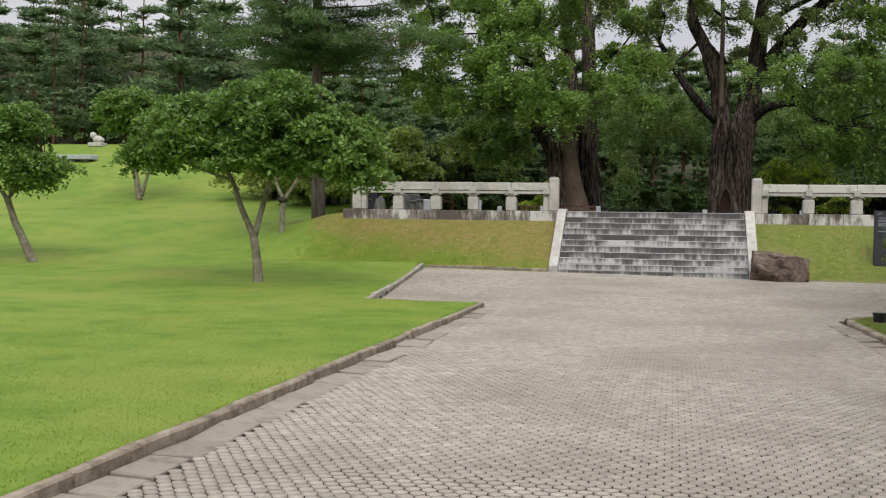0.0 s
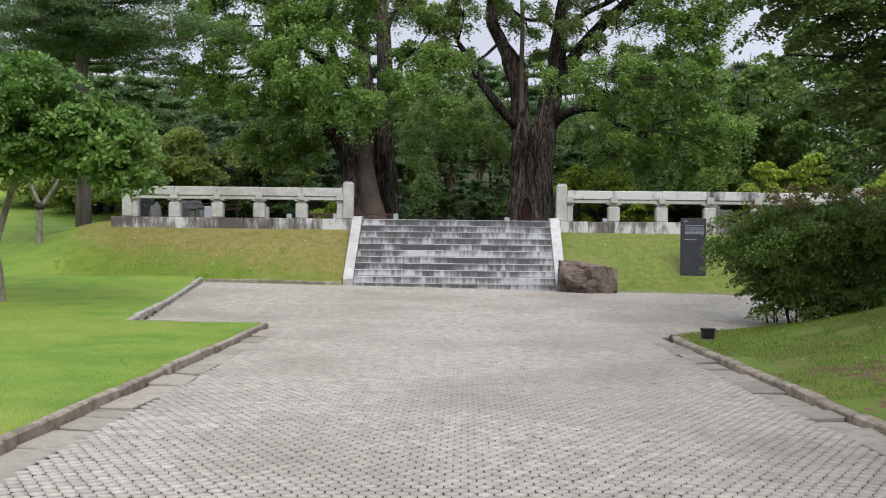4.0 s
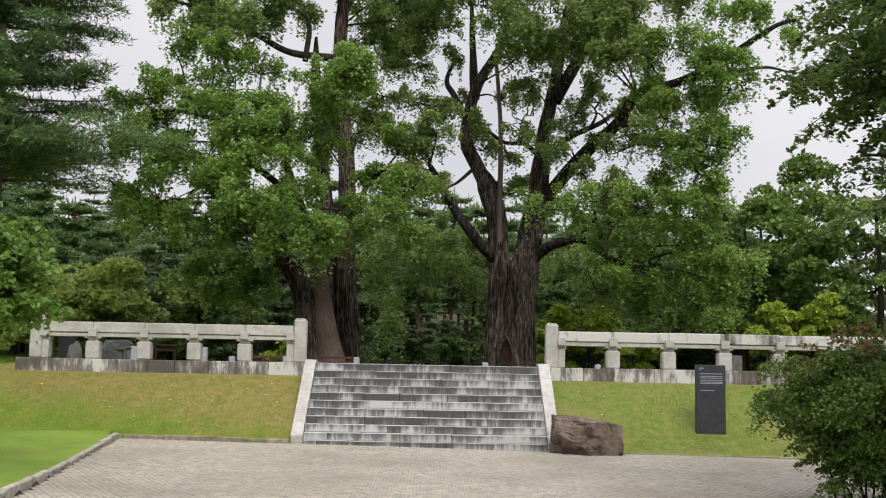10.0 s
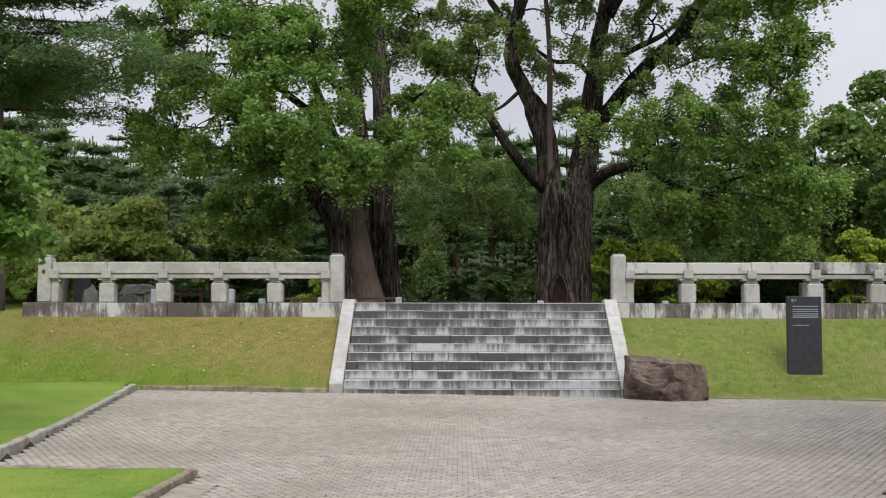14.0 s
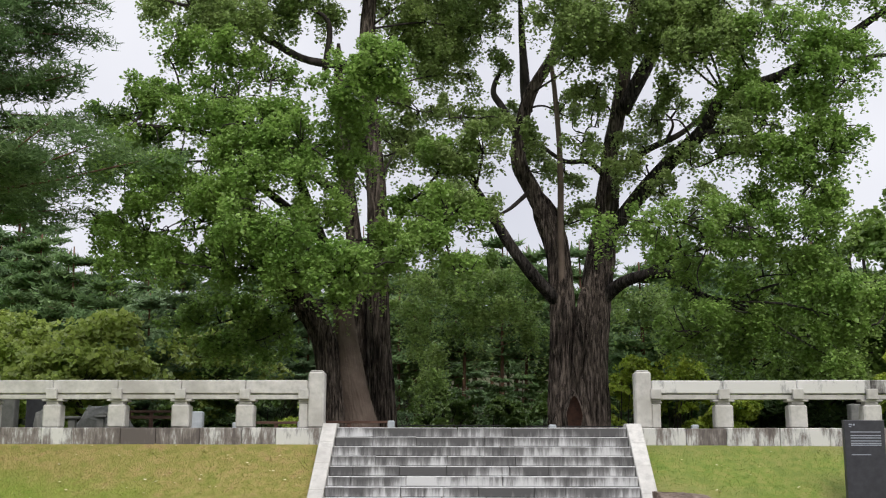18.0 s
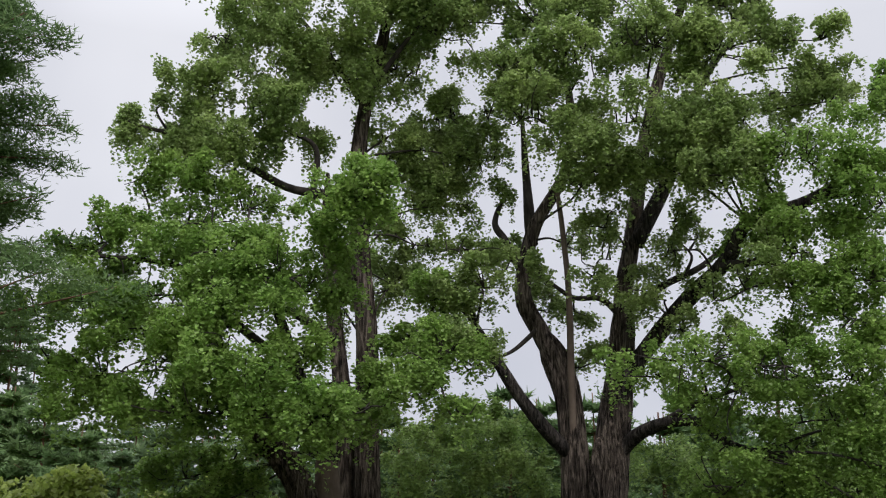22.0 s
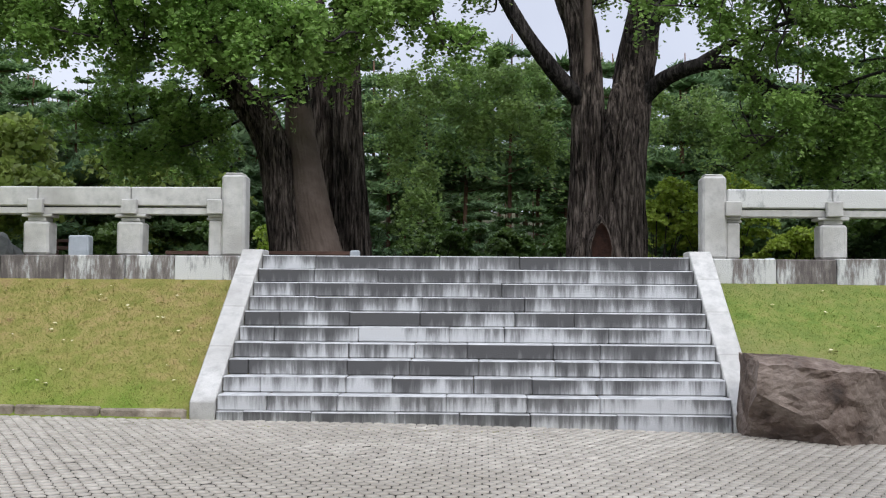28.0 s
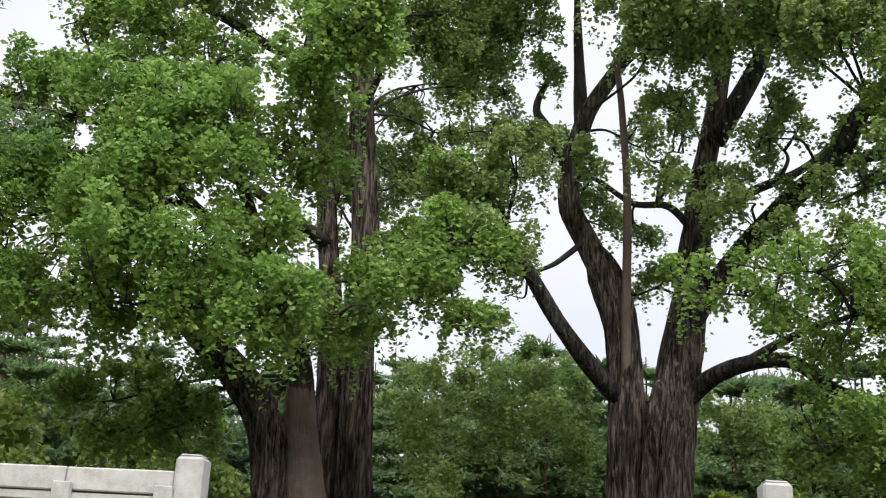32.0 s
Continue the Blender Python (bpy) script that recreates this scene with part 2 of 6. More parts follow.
BLACK = material("black_metal", [(0.015, 0.015, 0.016), (0.03, 0.03, 0.03)], 0.5, 9.0, 0.05, 60)


def furrowed_bark(name, dark, mid_c, pale):
    """Upright, wavering furrows with pale ridges."""
    m = bpy.data.materials.new(name)
    m.use_nodes = True
    n, l = m.node_tree.nodes, m.node_tree.links
    b = n["Principled BSDF"]
    b.inputs["Roughness"].default_value = 0.92
    b.inputs["Specular IOR Level"].default_value = 0.15
    geo = n.new("ShaderNodeNewGeometry")
    mp = n.new("ShaderNodeMapping")
    mp.inputs["Scale"].default_value = (1, 1, 0.13)
    l.new(geo.outputs["Position"], mp.inputs["Vector"])
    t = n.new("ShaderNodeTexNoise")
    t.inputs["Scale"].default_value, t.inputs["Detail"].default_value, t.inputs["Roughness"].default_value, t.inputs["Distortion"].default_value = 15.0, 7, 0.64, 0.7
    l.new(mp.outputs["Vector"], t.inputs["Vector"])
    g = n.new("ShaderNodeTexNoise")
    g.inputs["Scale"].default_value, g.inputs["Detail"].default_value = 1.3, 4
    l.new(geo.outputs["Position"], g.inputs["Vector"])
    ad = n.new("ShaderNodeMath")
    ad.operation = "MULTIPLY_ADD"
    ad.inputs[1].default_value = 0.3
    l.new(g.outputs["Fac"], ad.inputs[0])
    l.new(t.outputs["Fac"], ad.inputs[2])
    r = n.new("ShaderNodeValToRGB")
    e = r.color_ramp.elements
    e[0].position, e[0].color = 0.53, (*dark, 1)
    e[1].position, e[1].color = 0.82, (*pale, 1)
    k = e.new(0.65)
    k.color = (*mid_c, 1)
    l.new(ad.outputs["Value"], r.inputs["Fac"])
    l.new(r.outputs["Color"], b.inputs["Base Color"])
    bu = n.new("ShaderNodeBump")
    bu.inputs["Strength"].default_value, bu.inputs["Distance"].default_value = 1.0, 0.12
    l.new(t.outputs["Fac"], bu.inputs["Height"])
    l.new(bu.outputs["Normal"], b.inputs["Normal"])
    return m


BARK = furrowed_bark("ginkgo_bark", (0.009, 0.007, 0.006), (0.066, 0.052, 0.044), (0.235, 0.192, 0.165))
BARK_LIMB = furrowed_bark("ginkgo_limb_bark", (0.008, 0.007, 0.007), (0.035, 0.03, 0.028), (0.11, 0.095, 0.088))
# Reddish wood of the trunk pit, darkened to stand for the shade inside.
HOLLOW = material("shaded_hollow_wood", [(0.014, 0.007, 0.005), (0.05, 0.022, 0.014)], 0.95, 6.0, 0.6, 20)
BARK_OLD = material("old_bark", [(0.08, 0.065, 0.055), (0.19, 0.16, 0.14), (0.29, 0.26, 0.23)], 0.9, 9.0, 1.0, 16, stretch=(1, 1, 0.14))
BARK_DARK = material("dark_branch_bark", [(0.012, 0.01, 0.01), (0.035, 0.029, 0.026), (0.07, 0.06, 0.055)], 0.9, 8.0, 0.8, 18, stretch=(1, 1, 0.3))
MORTAR = material("trunk_repair_mortar", [(0.09, 0.065, 0.052), (0.128, 0.096, 0.078), (0.18, 0.138, 0.115)], 0.85, 1.6, 0.5, 22)
BARK_PALE = material("pale_smooth_bark", [(0.1, 0.092, 0.066), (0.2, 0.182, 0.138), (0.31, 0.29, 0.238)], 0.85, 6.0, 0.5, 25)
BARK_RED = material("red_pine_bark", [(0.05, 0.03, 0.022), (0.13, 0.07, 0.045), (0.2, 0.11, 0.07)], 0.9, 6.0, 0.8, 14, stretch=(1, 1, 0.4))


def leaf_material(name, lo, hi, tr=0.35, island=0.32, spec=0.4):
    return material(name, [lo, tuple((p + q) / 2 for p, q in zip(lo, hi)), hi], 0.48, 0.8, 0, island=island, translucent=tr, spec=spec)


LEAF_GINKGO = leaf_material("ginkgo_leaf", (0.158, 0.28, 0.06), (0.325, 0.46, 0.125), 0.52)
# Paler, bluer copy of the ginkgo leaf: haze and sky sheen put into the colour.
LEAF_GINKGO_HAZY = leaf_material("ginkgo_leaf_hazy", (0.176, 0.265, 0.085), (0.35, 0.44, 0.155), 0.52)
LEAF_WEEP = leaf_material("weeping_shade_leaf", (0.163, 0.27, 0.075), (0.325, 0.43, 0.135), 0.55)
LEAF_MAGNOLIA = leaf_material("magnolia_leaf", (0.09, 0.185, 0.035), (0.2, 0.32, 0.07), 0.4)
NEEDLE = leaf_material("pine_needle", (0.09, 0.165, 0.065), (0.2, 0.285, 0.12), 0.4, 0.32, 0.1)
NEEDLE_BLUE = leaf_material("white_pine_needle", (0.1, 0.175, 0.085), (0.22, 0.3, 0.15), 0.4, 0.32, 0.15)
LEAF_SHRUB = leaf_material("shrub_leaf", (0.085, 0.155, 0.032), (0.2, 0.28, 0.065), 0.4)
LEAF_LIME = leaf_material("lime_shrub_leaf", (0.25, 0.36, 0.045), (0.44, 0.52, 0.085), 0.5)
LEAF_WOOD = leaf_material("woodland_leaf", (0.06, 0.12, 0.028), (0.14, 0.21, 0.05))
LEAF_EDGE = leaf_material("edge_tree_leaf", (0.09, 0.17, 0.034), (0.205, 0.3, 0.068), 0.42)
LEAF_OLIVE = leaf_material("olive_tree_leaf", (0.2, 0.28, 0.06), (0.34, 0.4, 0.1), 0.5)
LEAF_RED = leaf_material("reddish_shoot_leaf", (0.17, 0.115, 0.045), (0.26, 0.2, 0.07))
LEAF_DARK = leaf_material("feathery_dark_leaf", (0.09, 0.15, 0.042), (0.185, 0.255, 0.072), 0.45)


def weathered_stone(name, own=0.2, across=6.5, dark=(0.09, 0.083, 0.08), mid_c=(0.17, 0.165, 0.16), shift=0.0):
    """Granite risers with black streaks that run down from the edge above, and pale clean blocks."""
    m = bpy.data.materials.new(name)
    m.use_nodes = True
    n, l = m.node_tree.nodes, m.node_tree.links
    b = n["Principled BSDF"]
    b.inputs["Roughness"].default_value = 0.85
    geo = n.new("ShaderNodeNewGeometry")
    oi = n.new("ShaderNodeObjectInfo")
    mp = n.new("ShaderNodeMapping")
    mp.inputs["Scale"].default_value = (across, 1.0, 0.75)
    l.new(geo.outputs["Position"], mp.inputs["Vector"])
    streak = n.new("ShaderNodeTexNoise")
    streak.inputs["Scale"].default_value, streak.inputs["Detail"].default_value, streak.inputs["Roughness"].default_value = 1.3, 12, 0.78
    l.new(mp.outputs["Vector"], streak.inputs["Vector"])
    big = n.new("ShaderNodeTexNoise")
    big.inputs["Scale"].default_value, big.inputs["Detail"].default_value = 1.6, 4
    l.new(geo.outputs["Position"], big.inputs["Vector"])
    add = n.new("ShaderNodeMath")
    add.operation = "MULTIPLY_ADD"
    add.inputs[1].default_value = own
    l.new(oi.outputs["Random"], add.inputs[0])
    l.new(streak.outputs["Fac"], add.inputs[2])
    add2 = n.new("ShaderNodeMath")
    add2.operation = "MULTIPLY_ADD"
    add2.inputs[1].default_value = 0.45
    l.new(big.outputs["Fac"], add2.inputs[0])
    l.new(add.outputs["Value"], add2.inputs[2])
    r = n.new("ShaderNodeValToRGB")
    e = r.color_ramp.elements
    e[0].position, e[0].color = 0.66 + shift, (0.56, 0.555, 0.53, 1)
    e[1].position, e[1].color = 0.86 + shift, (*dark, 1)
    k = e.new(0.715 + shift)
    k.color = (0.36, 0.36, 0.35, 1)
    k = e.new(0.765 + shift)
    k.color = (*mid_c, 1)
    l.new(add2.outputs["Value"], r.inputs["Fac"])
    l.new(r.outputs["Color"], b.inputs["Base Color"])
    bt = n.new("ShaderNodeTexNoise")
    bt.inputs["Scale"].default_value = 70
    l.new(geo.outputs["Position"], bt.inputs["Vector"])
    bu = n.new("ShaderNodeBump")
    bu.inputs["Strength"].default_value, bu.inputs["Distance"].default_value = 0.25, 0.02
    l.new(bt.outputs["Fac"], bu.inputs["Height"])
    l.new(bu.outputs["Normal"], b.inputs["Normal"])
    return m




def step_stone(name, clean):
    """Step blocks: edges and treads pale wherever they face up, risers with black drip stains that start under the edge
    and run out downwards.
    """
    m = bpy.data.materials.new(name)
    m.use_nodes = True
    n, l = m.node_tree.nodes, m.node_tree.links
    b = n["Principled BSDF"]
    b.inputs["Roughness"].default_value = 0.82
    geo = n.new("ShaderNodeNewGeometry")
    oi = n.new("ShaderNodeObjectInfo")

    def noise_of(stretch, scale, detail, rough=0.6):
        mp = n.new("ShaderNodeMapping")
        mp.inputs["Scale"].default_value = stretch
        l.new(geo.outputs["Position"], mp.inputs["Vector"])
        t = n.new("ShaderNodeTexNoise")
        t.inputs["Scale"].default_value, t.inputs["Detail"].default_value, t.inputs["Roughness"].default_value = scale, detail, rough
        l.new(mp.outputs["Vector"], t.inputs["Vector"])
        return t.outputs["Fac"]

    def math_of(op, a, c, d=None):
        q = n.new("ShaderNodeMath")
        q.operation = op
        for k, value in enumerate((a, c, d)):
            if value is None:
                continue
            if isinstance(value, float):
                q.inputs[k].default_value = value
            else:
                l.new(value, q.inputs[k])
        return q.outputs["Value"]

    sep = n.new("ShaderNodeSeparateXYZ")
    l.new(geo.outputs["Position"], sep.inputs["Vector"])
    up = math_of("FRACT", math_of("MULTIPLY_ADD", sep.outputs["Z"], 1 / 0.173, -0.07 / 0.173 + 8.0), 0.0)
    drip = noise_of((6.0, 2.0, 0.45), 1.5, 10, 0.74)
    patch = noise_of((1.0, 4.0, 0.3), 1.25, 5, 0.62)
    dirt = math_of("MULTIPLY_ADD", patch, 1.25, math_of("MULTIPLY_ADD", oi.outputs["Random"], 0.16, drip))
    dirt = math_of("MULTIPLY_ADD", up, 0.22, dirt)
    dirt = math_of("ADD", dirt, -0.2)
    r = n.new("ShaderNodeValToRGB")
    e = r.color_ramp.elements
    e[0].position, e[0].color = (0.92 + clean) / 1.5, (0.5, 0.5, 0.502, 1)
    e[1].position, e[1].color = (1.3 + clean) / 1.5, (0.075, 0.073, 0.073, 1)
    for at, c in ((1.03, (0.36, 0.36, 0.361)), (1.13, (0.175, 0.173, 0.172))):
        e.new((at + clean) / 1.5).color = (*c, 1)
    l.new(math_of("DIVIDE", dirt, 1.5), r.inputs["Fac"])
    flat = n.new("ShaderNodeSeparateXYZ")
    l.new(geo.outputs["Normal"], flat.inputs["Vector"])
    # Faces that point up, edges included, take the tread colour without the stains.
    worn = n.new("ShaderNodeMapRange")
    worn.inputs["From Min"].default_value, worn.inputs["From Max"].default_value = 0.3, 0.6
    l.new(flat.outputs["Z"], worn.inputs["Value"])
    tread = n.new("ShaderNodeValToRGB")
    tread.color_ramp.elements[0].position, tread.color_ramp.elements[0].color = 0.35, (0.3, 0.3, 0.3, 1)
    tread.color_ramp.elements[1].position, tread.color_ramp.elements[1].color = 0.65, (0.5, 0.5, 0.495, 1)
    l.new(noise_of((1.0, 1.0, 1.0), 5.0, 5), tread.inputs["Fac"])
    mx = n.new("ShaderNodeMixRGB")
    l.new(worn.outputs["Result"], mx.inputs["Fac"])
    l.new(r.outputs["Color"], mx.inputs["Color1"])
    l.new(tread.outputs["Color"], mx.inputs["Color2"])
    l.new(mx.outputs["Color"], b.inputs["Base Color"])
    bu = n.new("ShaderNodeBump")
    bu.inputs["Strength"].default_value, bu.inputs["Distance"].default_value = 0.25, 0.02
    l.new(noise_of((1.0, 1.0, 1.0), 70.0, 2), bu.inputs["Height"])
    l.new(bu.outputs["Normal"], b.inputs["Normal"])
    return m


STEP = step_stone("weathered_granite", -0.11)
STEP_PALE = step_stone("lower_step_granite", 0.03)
BASE_STONE = weathered_stone("base_granite", 0.22, 4.0, (0.1, 0.085, 0.078), (0.2, 0.175, 0.16), 0.045)
RAIL = weathered_stone("lichen_stained_rail", 0.12, 2.2, (0.07, 0.065, 0.06), (0.25, 0.245, 0.23), 0.13)

# ---- mesh helpers ----


def mesh_object(name, verts, faces, mat, parent=None, label="", smooth=False):
    me = bpy.data.meshes.new(name)
    me.from_pydata(verts, [], faces)
    me.materials.append(mat)
    if smooth:
        me.polygons.foreach_set("use_smooth", [True] * len(me.polygons))
    ob = new(name, me)
    if parent is not None:
        ob.parent = parent
    if label:
        tagged(ob, label)
    return ob


def part(name, bm, mat, parent=None, label="", smooth=False):
    me = bpy.data.meshes.new(name)
    bm.to_mesh(me)
    bm.free()
    me.materials.append(mat)
    if smooth:
        me.polygons.foreach_set("use_smooth", [True] * len(me.polygons))
    ob = new(name, me)
    if parent is not None:
        ob.parent = parent
    if label:
        tagged(ob, label)
    return ob


def thing(name, at, label, category, group="", kind=""):
    ob = new(name)
    ob.location = at
    ob.empty_display_size = 0.1
    return tagged(ob, label, category, group, kind)


def block(bm, x0, x1, y0, y1, z0, z1, bevel=0.012, jitter=0.0, rng=None):
    r = bmesh.ops.create_cube(bm, size=1.0)
    for v in r["verts"]:
        v.co = Vector(((x0 + x1) / 2 + v.co.x * (x1 - x0), (y0 + y1) / 2 + v.co.y * (y1 - y0), (z0 + z1) / 2 + v.co.z * (z1 - z0)))
        if jitter and rng:
            v.co += Vector([rng.uniform(-jitter, jitter) for _ in range(3)])
    if bevel:
        edges = list({e for v in r["verts"] for e in v.link_edges})
        bmesh.ops.bevel(bm, geom=edges, offset=bevel, segments=1, affect="EDGES")


def block_part(name, dims, mat, parent, bevel=0.012, jitter=0.0, rng=None, label=""):
    bm = bmesh.new()
    block(bm, *dims, bevel, jitter, rng)
    return part(name, bm, mat, parent, label)


def spline(points, steps=6):
    """Points of a smooth curve through the given ones."""
    p = [np.array(q, float) for q in points]
    p = [2 * p[0] - p[1]] + p + [2 * p[-1] - p[-2]]
    out = []
    for i in range(1, len(p) - 2):
        for s in range(steps):
            u = s / steps
            a, b, c, d = p[i - 1], p[i], p[i + 1], p[i + 2]
            out.append(0.5 * (2 * b + (c - a) * u + (2 * a - 5 * b + 4 * c - d) * u * u + (3 * b - a - 3 * c + d) * u ** 3))
    out.append(p[-2])
    return out


def limb(verts, faces, points, r0, r1, sides=8, steps=5, rough=0.08, seed=0, ridge=0.0, flare=0.0, taper=1.0):
    """Adds a tapered, slightly uneven tube along a smooth curve to the lists."""
    line = spline(points, steps)
    n = len(line)
    base = len(verts)
    for i, q in enumerate(line):
        d = line[min(i + 1, n - 1)] - line[max(i - 1, 0)]
        d = d / (np.linalg.norm(d) + 1e-9)
        ref = np.array((0.0, 1.0, 0.0)) if abs(d[1]) < 0.9 else np.array((1.0, 0.0, 0.0))
        a = np.cross(d, ref)
        a /= np.linalg.norm(a)
        b = np.cross(a, d)
        u = i / (n - 1)
        r = r1 + (r0 - r1) * (1 - u) ** taper
        if ridge and u > 0.86:
            r *= 1 - 0.55 * ((u - 0.86) / 0.14) ** 2
        if flare:
            r *= 1 + flare * max(0.0, 1 - u * 4) ** 2
        for k in range(sides):
            w = 2 * math.pi * k / sides
            f = 1 + rough * noise.noise(Vector((k * 1.7 + seed, u * n * 0.35, seed * 3.1)))
            if ridge:
                f += ridge * (0.55 + 0.45 * math.sin(3 * w + seed)) * abs(math.sin(w * 13 + seed + 0.9 * math.sin(u * 5 + 2 * w) + 0.5 * math.sin(u * 17 + 5 * w))) + ridge * 1.3 * noise.noise(Vector((math.cos(w) * 4, math.sin(w) * 4, u * 3 + seed)))
            verts.append(tuple(q + r * f * (a * math.cos(w) + b * math.sin(w))))
    for i in range(n - 1):
        for k in range(sides):
            k2 = (k + 1) % sides
            faces.append((base + i * sides + k, base + i * sides + k2, base + (i + 1) * sides + k2, base + (i + 1) * sides + k))
    faces.append(tuple(base + (n - 1) * sides + k for k in range(sides)))
    faces.append(tuple(base + k for k in reversed(range(sides))))


def leaf_mesh(name, places, size, mat, parent, rng, flat=0.35, long=1.0, outward=None, label=""):
    """One mesh of many small four-cornered leaves at the places (n x 3 array)."""
    n = len(places)
    nrm = rng.normal(size=(n, 3))
    nrm[:, 2] = np.abs(nrm[:, 2]) + flat * 2
    if outward is not None:
        nrm += outward
    nrm /= np.linalg.norm(nrm, axis=1, keepdims=True)
    a = np.cross(nrm, rng.normal(size=(n, 3)))
    a /= np.linalg.norm(a, axis=1, keepdims=True) + 1e-9
    b = np.cross(nrm, a)
    s = size * rng.uniform(0.6, 1.25, size=(n, 1))
    a, b = a * s * long * 0.5, b * s * 0.5
    v = np.empty((n, 4, 3))
    v[:, 0], v[:, 1], v[:, 2], v[:, 3] = places - a, places - b + a * 0.15, places + a, places + b + a * 0.15
    v[:, 1] += nrm * s * 0.12
    v[:, 3] += nrm * s * 0.12
    return fast_mesh(name, v.reshape(-1, 3), 4, mat, parent, label)


def fast_mesh(name, v, corners, mat, parent=None, label=""):
    n = len(v) // corners
    me = bpy.data.meshes.new(name)
    me.vertices.add(len(v))
    me.vertices.foreach_set("co", np.ascontiguousarray(v, dtype=np.float32).ravel())
    me.loops.add(len(v))
    me.loops.foreach_set("vertex_index", np.arange(len(v), dtype=np.int32))
    me.polygons.add(n)
    me.polygons.foreach_set("loop_start", np.arange(n, dtype=np.int32) * corners)
    me.update(calc_edges=True)
    me.materials.append(mat)
    ob = new(name, me)
    if parent is not None:
        ob.parent = parent
    if label:
        tagged(ob, label)
    return ob


def clump_places(rng, blobs, clumps, leaves, spread, droop=0.5, squash=0.6, lump=0.75, per=9):
    """Leaf places: rounded lumps on the shells of the blobs (x, y, z, rx, ry, rz); each lump is a dome of drooping tufts."""
    blobs = np.array(blobs, float)
    area = blobs[:, 3] * blobs[:, 5] + blobs[:, 4] * blobs[:, 5] + blobs[:, 3] * blobs[:, 4]
    lumps = max(len(blobs), clumps // per)
    pick = rng.choice(len(blobs), size=lumps, p=area / area.sum())
    d = rng.normal(size=(lumps, 3))
    d[:, 2] += 0.2
    d /= np.linalg.norm(d, axis=1, keepdims=True)
    lc = blobs[pick, :3] + blobs[pick, 3:] * d * rng.uniform(0.45, 0.95, size=(lumps, 1))
    lr = lump * rng.uniform(0.55, 1.2, size=lumps) * np.clip(blobs[pick, 3:].min(axis=1) / 0.8, 0.35, 1.1)
    of = rng.integers(0, lumps, clumps)
    e = rng.normal(size=(clumps, 3))
    e /= np.linalg.norm(e, axis=1, keepdims=True)
    e[:, 2] = np.abs(e[:, 2]) - 0.25
    c = lc[of] + e * lr[of, None] * np.array((1, 1, 0.8)) * rng.uniform(0.7, 1.0, size=(clumps, 1))
    size = spread * rng.uniform(0.5, 1.1, size=(clumps, 1))
    w = rng.uniform(0, 2 * math.pi, size=(clumps, leaves))
    rr = np.sqrt(rng.uniform(0, 1, size=(clumps, leaves))) * size
    hang = rng.uniform(0, 1, size=(clumps, leaves)) ** 2 * rr * 1.3
    z = squash * size * 0.5 - droop * rr ** 2 / size - hang * droop + rng.normal(size=(clumps, leaves)) * 0.1 * size
    x, y = rr * np.cos(w), rr * np.sin(w)
    q = np.stack([x, y, z - 0.5 * (x * e[:, 0:1] + y * e[:, 1:2])], -1)
    return (c[:, None, :] + q).reshape(-1, 3), c


# ---- levels of the ground ----


def interp(x, xs, ys):
    return np.interp(x, xs, ys)


ROAD_L = -4.66


def paved_level(x, y):
    s = np.clip((y - 23.0) / 10.0, 0, 1)
    s = s * s * (3 - 2 * s) * 0.4 + s * 0.6
    return -0.3 + s * (0.3 - 0.013 * (x + 4.4))


def road_right(y):
    return interp(y, [-20, 11, 16, 21.2, 22.2], [2.85, 2.6, 2.4, 2.2, 2.2])


def plaza_left(y):
    return interp(y, [23.2, 33.0], [-7.05, -8.15])


def nose_edge(x):
    """y of the edge between the right-hand lawn and the square."""
    return interp(x, [-50, 2.2, 3.0, 4.5, 8.0, 16.0, 60], [22.2, 22.2, 23.0, 24.5, 26.6, 28.0, 28.0])


def is_paved(x, y):
    m = 0.075
    road = (y <= 23.3 + m) & (x > ROAD_L - m) & (x < road_right(y) + m)
    square = (y > 23.25) & (y < np.where((x > -4.5) & (x < 1.6), 33.6, 33.1 + m)) & (x > plaza_left(y) - m)
    gap = (y > nose_edge(x) - m) & (y <= 23.6) & (x > ROAD_L - m)
    return road | square & ~((y < nose_edge(x) - m) & (x > 2.0)) | gap


def hill_level(x, y):
    """The lawn to the west, which climbs to the graves."""
    return interp(y, [0, 23, 31, 36, 39, 46, 52, 62, 70, 80, 130, 400], [-0.215, -0.215, 0.01, 0.5, 1.2, 1.7, 2.4, 4.7, 6.3, 6.8, 11, 12])


def bank_level(x, y):
    foot = 0.06 - 0.013 * (x + 4.4)
    return interp(y, [32.9, 33.2, 34.4, 35.75, 36.0, 62, 75, 130, 400], [0, 0.02, 0.5, 1.0, 1.16, 1.16, 1.2, 1.3, 1.3]) * 1.47 + foot * np.clip((36 - y) / 3, 0, 1)


